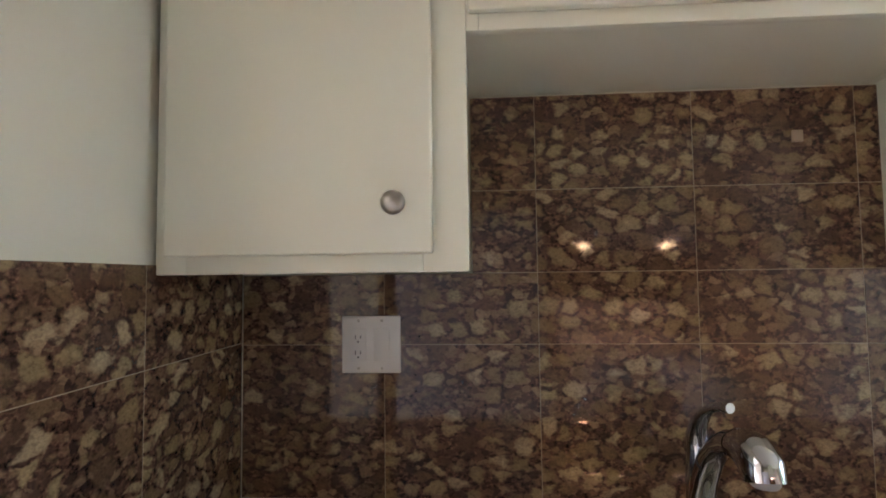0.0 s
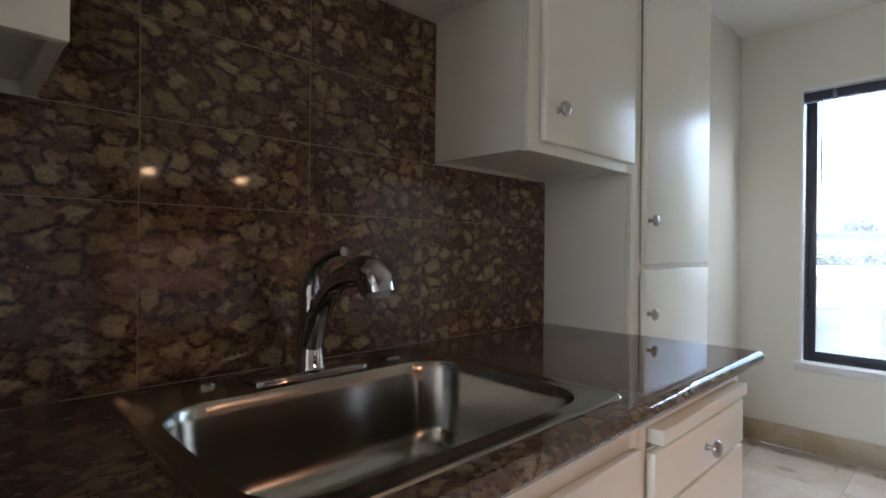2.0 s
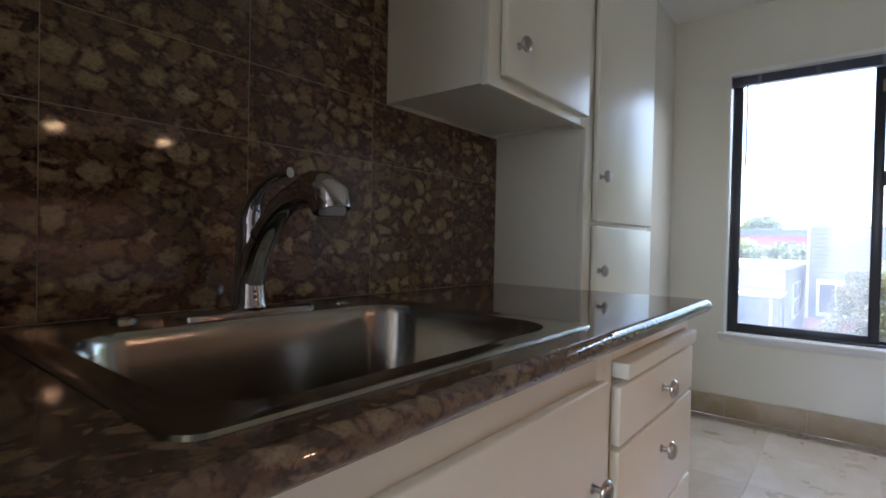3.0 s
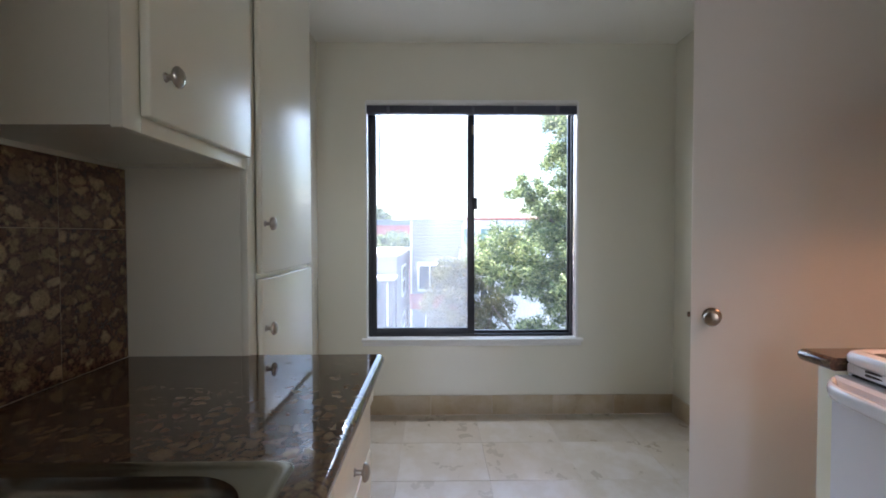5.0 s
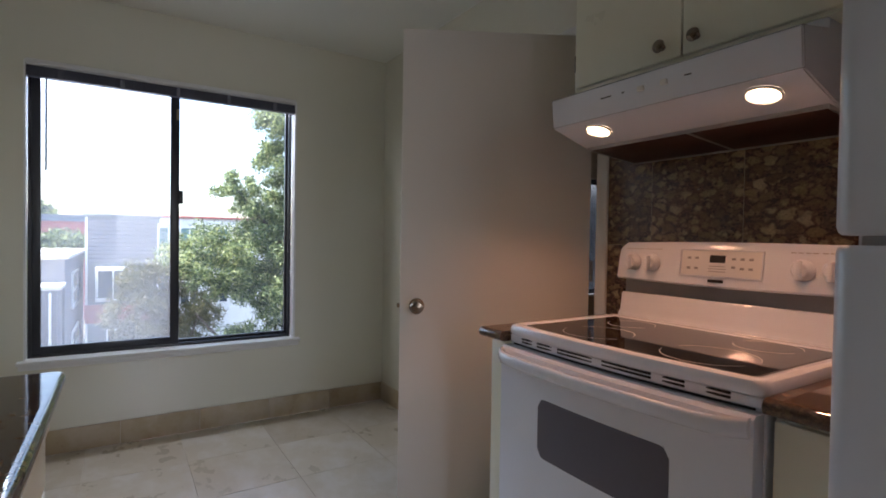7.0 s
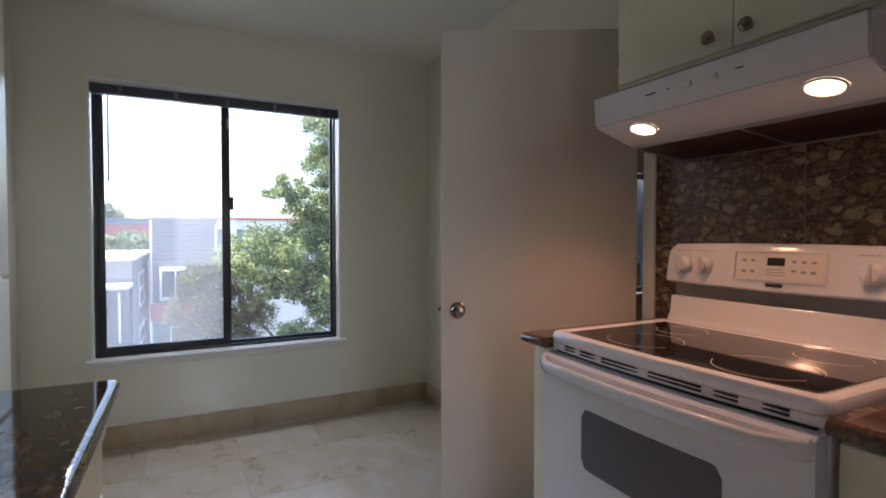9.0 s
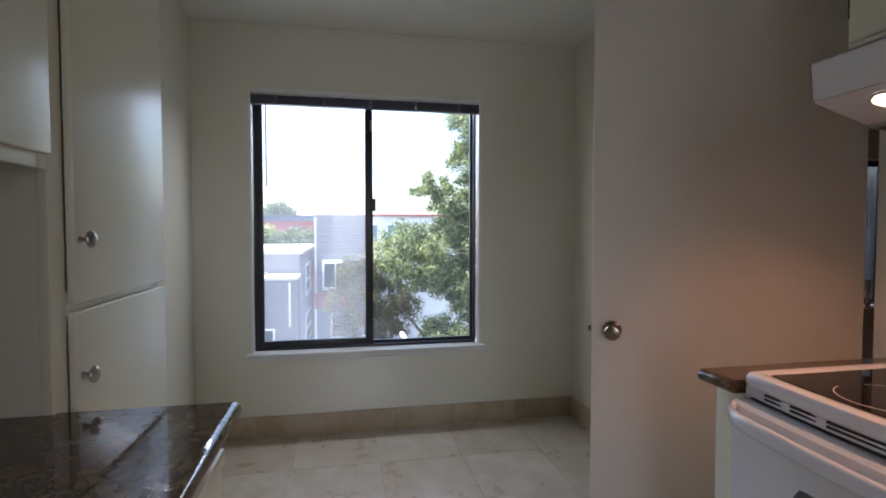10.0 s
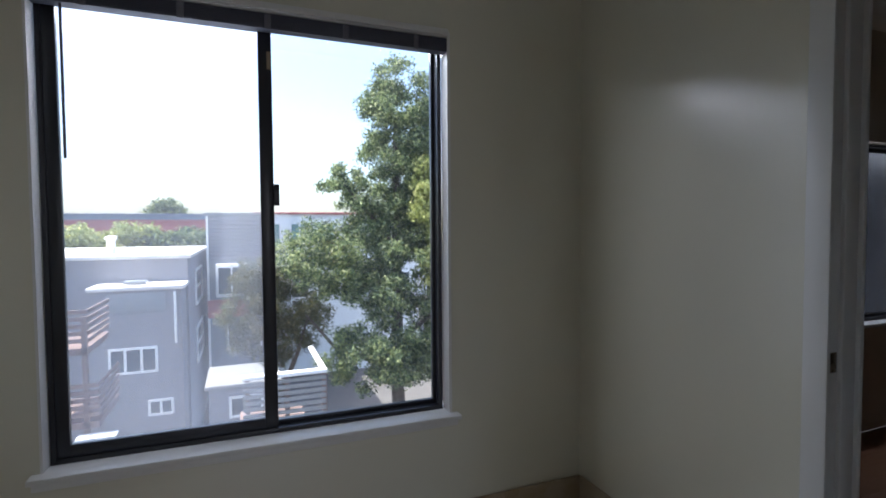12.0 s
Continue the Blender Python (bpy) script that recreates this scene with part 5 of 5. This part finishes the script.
tree("tree", (14.3, -2.6, GZ), "tall leafy green tree with dark forked limbs outside the window",
     [(14.3, -2.6, GZ), (14.3, -2.5, -4.5), (14.25, -2.4, -2.4), (14.2, -2.4, 0.2), (14.2, -2.4, 2.2), (14.2, -2.4, 3.9)],
     [[(14.25, -2.4, -2.2), (14.0, -1.6, -1.75), (13.9, -0.8, -1.35), (13.9, -0.2, -0.6)], [(14.2, -2.4, -0.6), (14.0, -1.6, 0.0), (13.9, -0.9, 0.6)],
      [(14.2, -2.4, 0.8), (14.0, -1.8, 1.5), (13.9, -1.1, 2.3)], [(14.25, -2.4, -1.5), (13.8, -3.1, -0.8), (13.8, -3.7, 0.2)], [(14.2, -2.4, 1.5), (14.4, -3.0, 2.4), (14.5, -3.5, 3.2)]],
     cl, M_LEAF, 4200, 0.037, 3)
tree("tree", (13.6, -3.7, GZ), "yellow-green tree growing beside the darker window tree",
     [(13.6, -3.7, GZ), (13.6, -3.7, -2), (13.5, -3.4, 2.2)], [[(13.6, -3.7, -1), (13.4, -3.4, 0.6), (13.3, -3.1, 1.8)]],
     spread(13.3, -3.05, 1.9, 0.55, 0.50, 1.15, 60, 0.24) + spread(13.3, -3.3, 0.4, 0.5, 0.5, 0.9, 30, 0.24), M_LEAFY, 4200, 0.036, 9)
tree("bushy_tree", (16.3, 0.4, GZ), "brownish green bushy tree beside the pale shed",
     [(16.3, 0.4, GZ), (16.3, 0.45, -4.0), (16.3, 0.5, -1.0)], [[(16.3, 0.4, -3.5), (16.1, -0.2, -2.0), (16.0, -0.5, -1.0)]],
     spread(16.3, 0.25, -0.75, 0.8, 1.35, 1.55, 130, 0.27), M_LEAFB, 4200, 0.034, 11, 0.12)
tree("tree", (12.5, -11.4, GZ), "leafy green tree outside the next room's window",
     [(12.5, -11.4, GZ), (12.5, -11.4, -3), (12.5, -11.4, 2.5)], [], spread(12.5, -11.4, 1.0, 1.4, 2.4, 2.6, 90, 0.40), M_LEAF, 700, 0.07, 15)
for i, (y_, z_, r_) in enumerate(((9.3, 0.1, 2.6), (13.5, -0.2, 2.8), (18.0, 0.2, 3.0), (5.0, -0.2, 2.2), (7.0, -0.6, 2.0))):
    tree("far_tree", (48.0, y_, GZ), "rounded yellow-green tree in the distance" if i < 3 else "rounded dark green tree in the distance",
         [(48, y_, GZ), (48, y_, -3), (48, y_, z_)], [], spread(48, y_, z_ + 0.5, 1.6, r_, 1.2, 26, 0.8), M_LEAFY if i < 3 else M_LEAF, 420, 0.14, 20 + i)
tree("far_tree", (90.0, 11.5, GZ), "green tree top above the long red building", [(90, 11.5, GZ), (90, 11.5, -1), (90, 11.5, 4)], [], spread(90, 11.5, 4.2, 2, 2.4, 1.6, 14, 1.3), M_LEAF, 120, 0.25, 31, 0.4)

# ---- tile pieces ----
T, J = 0.323, 0.0014


def wall_tile_mesh(w, h, t=0.0085, b=0.0005):
    bm = boxed(0, w, 0, t, 0, h)
    bmesh.ops.bevel(bm, geom=[e for e in bm.edges if all(abs(v.co.y) < 1e-6 for v in e.verts)], offset=b, segments=1, affect="EDGES")
    return strip_mesh("tile", bm, M_GRAN)


MESHES = {}


def tile_mesh(w, h):
    key = (round(w, 4), round(h, 4))
    if key not in MESHES:
        MESHES[key] = wall_tile_mesh(w, h)
    return MESHES[key]


def spans(lo, hi, origin, step):
    """Cuts lo..hi at origin + k * step."""
    k = math.floor((lo - origin) / step) + 1
    cuts = [lo]
    while origin + k * step < hi - 0.004:
        if origin + k * step > lo + 0.004:
            cuts.append(origin + k * step)
        k += 1
    cuts.append(hi)
    return list(zip(cuts, cuts[1:]))


def lay_wall(name, label, place, u0, u1, bands, uo, grout_box):
    """Lays granite tiles. place: (u, z) to a pose; bands: (z0, z1, u0, u1)."""
    g = structure(name, grout_box, M_GROUT, label)
    for z0, z1, a, b in bands:
        for ua, ub in spans(a, b, uo, T):
            ob = new("tile", tile_mesh(ub - ua - J, z1 - z0 - J))
            ob.parent = g
            ob.matrix_basis = place(ua + J / 2, z0 + J / 2)
    return g


gb = boxed(0.37, 2.196, 2.0007, 2.0096, 0.9005, 1.3675)
box(gb, 0.864, 1.692, 2.0007, 2.0096, 1.3675, 1.741)
lay_wall("backsplash_north", "polished granite tiles with pale grout above the sink counter", lambda u, z: pose(u, 2.0, z), 0, 0,
         [(0.9005, 1.219, 0.371, 2.196), (1.219, 1.3675, 0.371, 2.196), (1.3675, 1.541, 0.864, 1.692), (1.541, 1.7405, 0.864, 1.692)], 1.0, gb)
lay_wall("backsplash_west", "polished granite tiles with pale grout on the side wall", lambda u, z: pose(0.3695, u, z, 0, 0, 90), 0, 0,
         [(0.9005, 1.2235, 1.355, 1.9995), (1.2235, 1.3845, 1.355, 1.9995)], 1.677, boxed(XW + 0.0004, 0.3689, 1.36, 1.9995, 0.9005, 1.384))
lay_wall("backsplash_south", "polished granite tiles with pale grout behind the stove", lambda u, z: pose(-u, -0.3598, z, 0, 0, 180), 0, 0,
         [(0.9005, 1.1755, -2.249, -1.15), (1.1755, 1.499, -2.249, -1.15), (1.499, 1.69, -2.249, -1.15)], -1.732, boxed(1.151, 2.249, -0.3696, -0.3604, 0.9005, 1.69))

FT = 0.457
fm = {}
for xa, xb in spans(XW, XE - 0.012, 4.288, FT):
    for ya, yb in spans(YS + 0.01, YN, 0.05, FT):
        if xb < 2.3 and (ya > 1.5 or yb < -0.02):
            continue
        key = (round(xb - xa, 3), round(yb - ya, 3))
        if key not in fm:
            bm = boxed(0, xb - xa - 0.0018, 0, yb - ya - 0.0018, -0.0035, 0.0, bevel=0)
            bmesh.ops.bevel(bm, geom=[e for e in bm.edges if all(v.co.z > -0.001 for v in e.verts)], offset=0.0006, segments=1, affect="EDGES")
            fm[key] = strip_mesh("floor_tile", bm, M_TRAV)
        ob = new("floor_tile", fm[key])
        ob.parent = bpy.data.objects["floor"]
        ob.matrix_basis = pose(xa + 0.0009, ya + 0.0009, 0.0)

bbn = structure("baseboard", boxed(XE - 0.004, XE - 0.0005, YS + 0.012, YN - 0.012, 0.0, 0.125), M_FGROUT, "travertine tile baseboard")
for ya, yb in spans(YS + 0.003, YN - 0.001, 0.442, 0.41):
    bm = boxed(0, 0.0095, 0, yb - ya - 0.002, 0, 0.13, bevel=0.0015)
    ob = new("base_tile", strip_mesh("base_tile", bm, M_TRAVB))
    ob.parent = bbn
    ob.matrix_basis = pose(XE - 0.0135, ya + 0.001, 0.0005)
for y_, lo, hi in ((YS, DX1 + 0.06, XE - 0.014), (YN - 0.0105, 2.787, XE - 0.014)):
    for xa, xb in spans(lo, hi, 4.288, 0.41):
        bm = boxed(0, xb - xa - 0.002, 0.0005, 0.0100, 0, 0.13, bevel=0.0015)
        ob = new("base_tile", strip_mesh("base_tile", bm, M_TRAVB))
        ob.parent = bbn
        ob.matrix_basis = pose(xa + 0.001, y_, 0.0005)

for i, (xa, xb) in enumerate(spans(2.2, XE, 2.2, 0.09)):
    bm = boxed(0, xb - xa - 0.001, 0, R2Y1 - R2S - 0.002, -0.0035, 0.0)
    ob = new("plank", strip_mesh("plank", bm, M_WOOD))
    ob.parent = floor_room
    ob.matrix_basis = pose(xa, R2S + 0.001, 0.0)
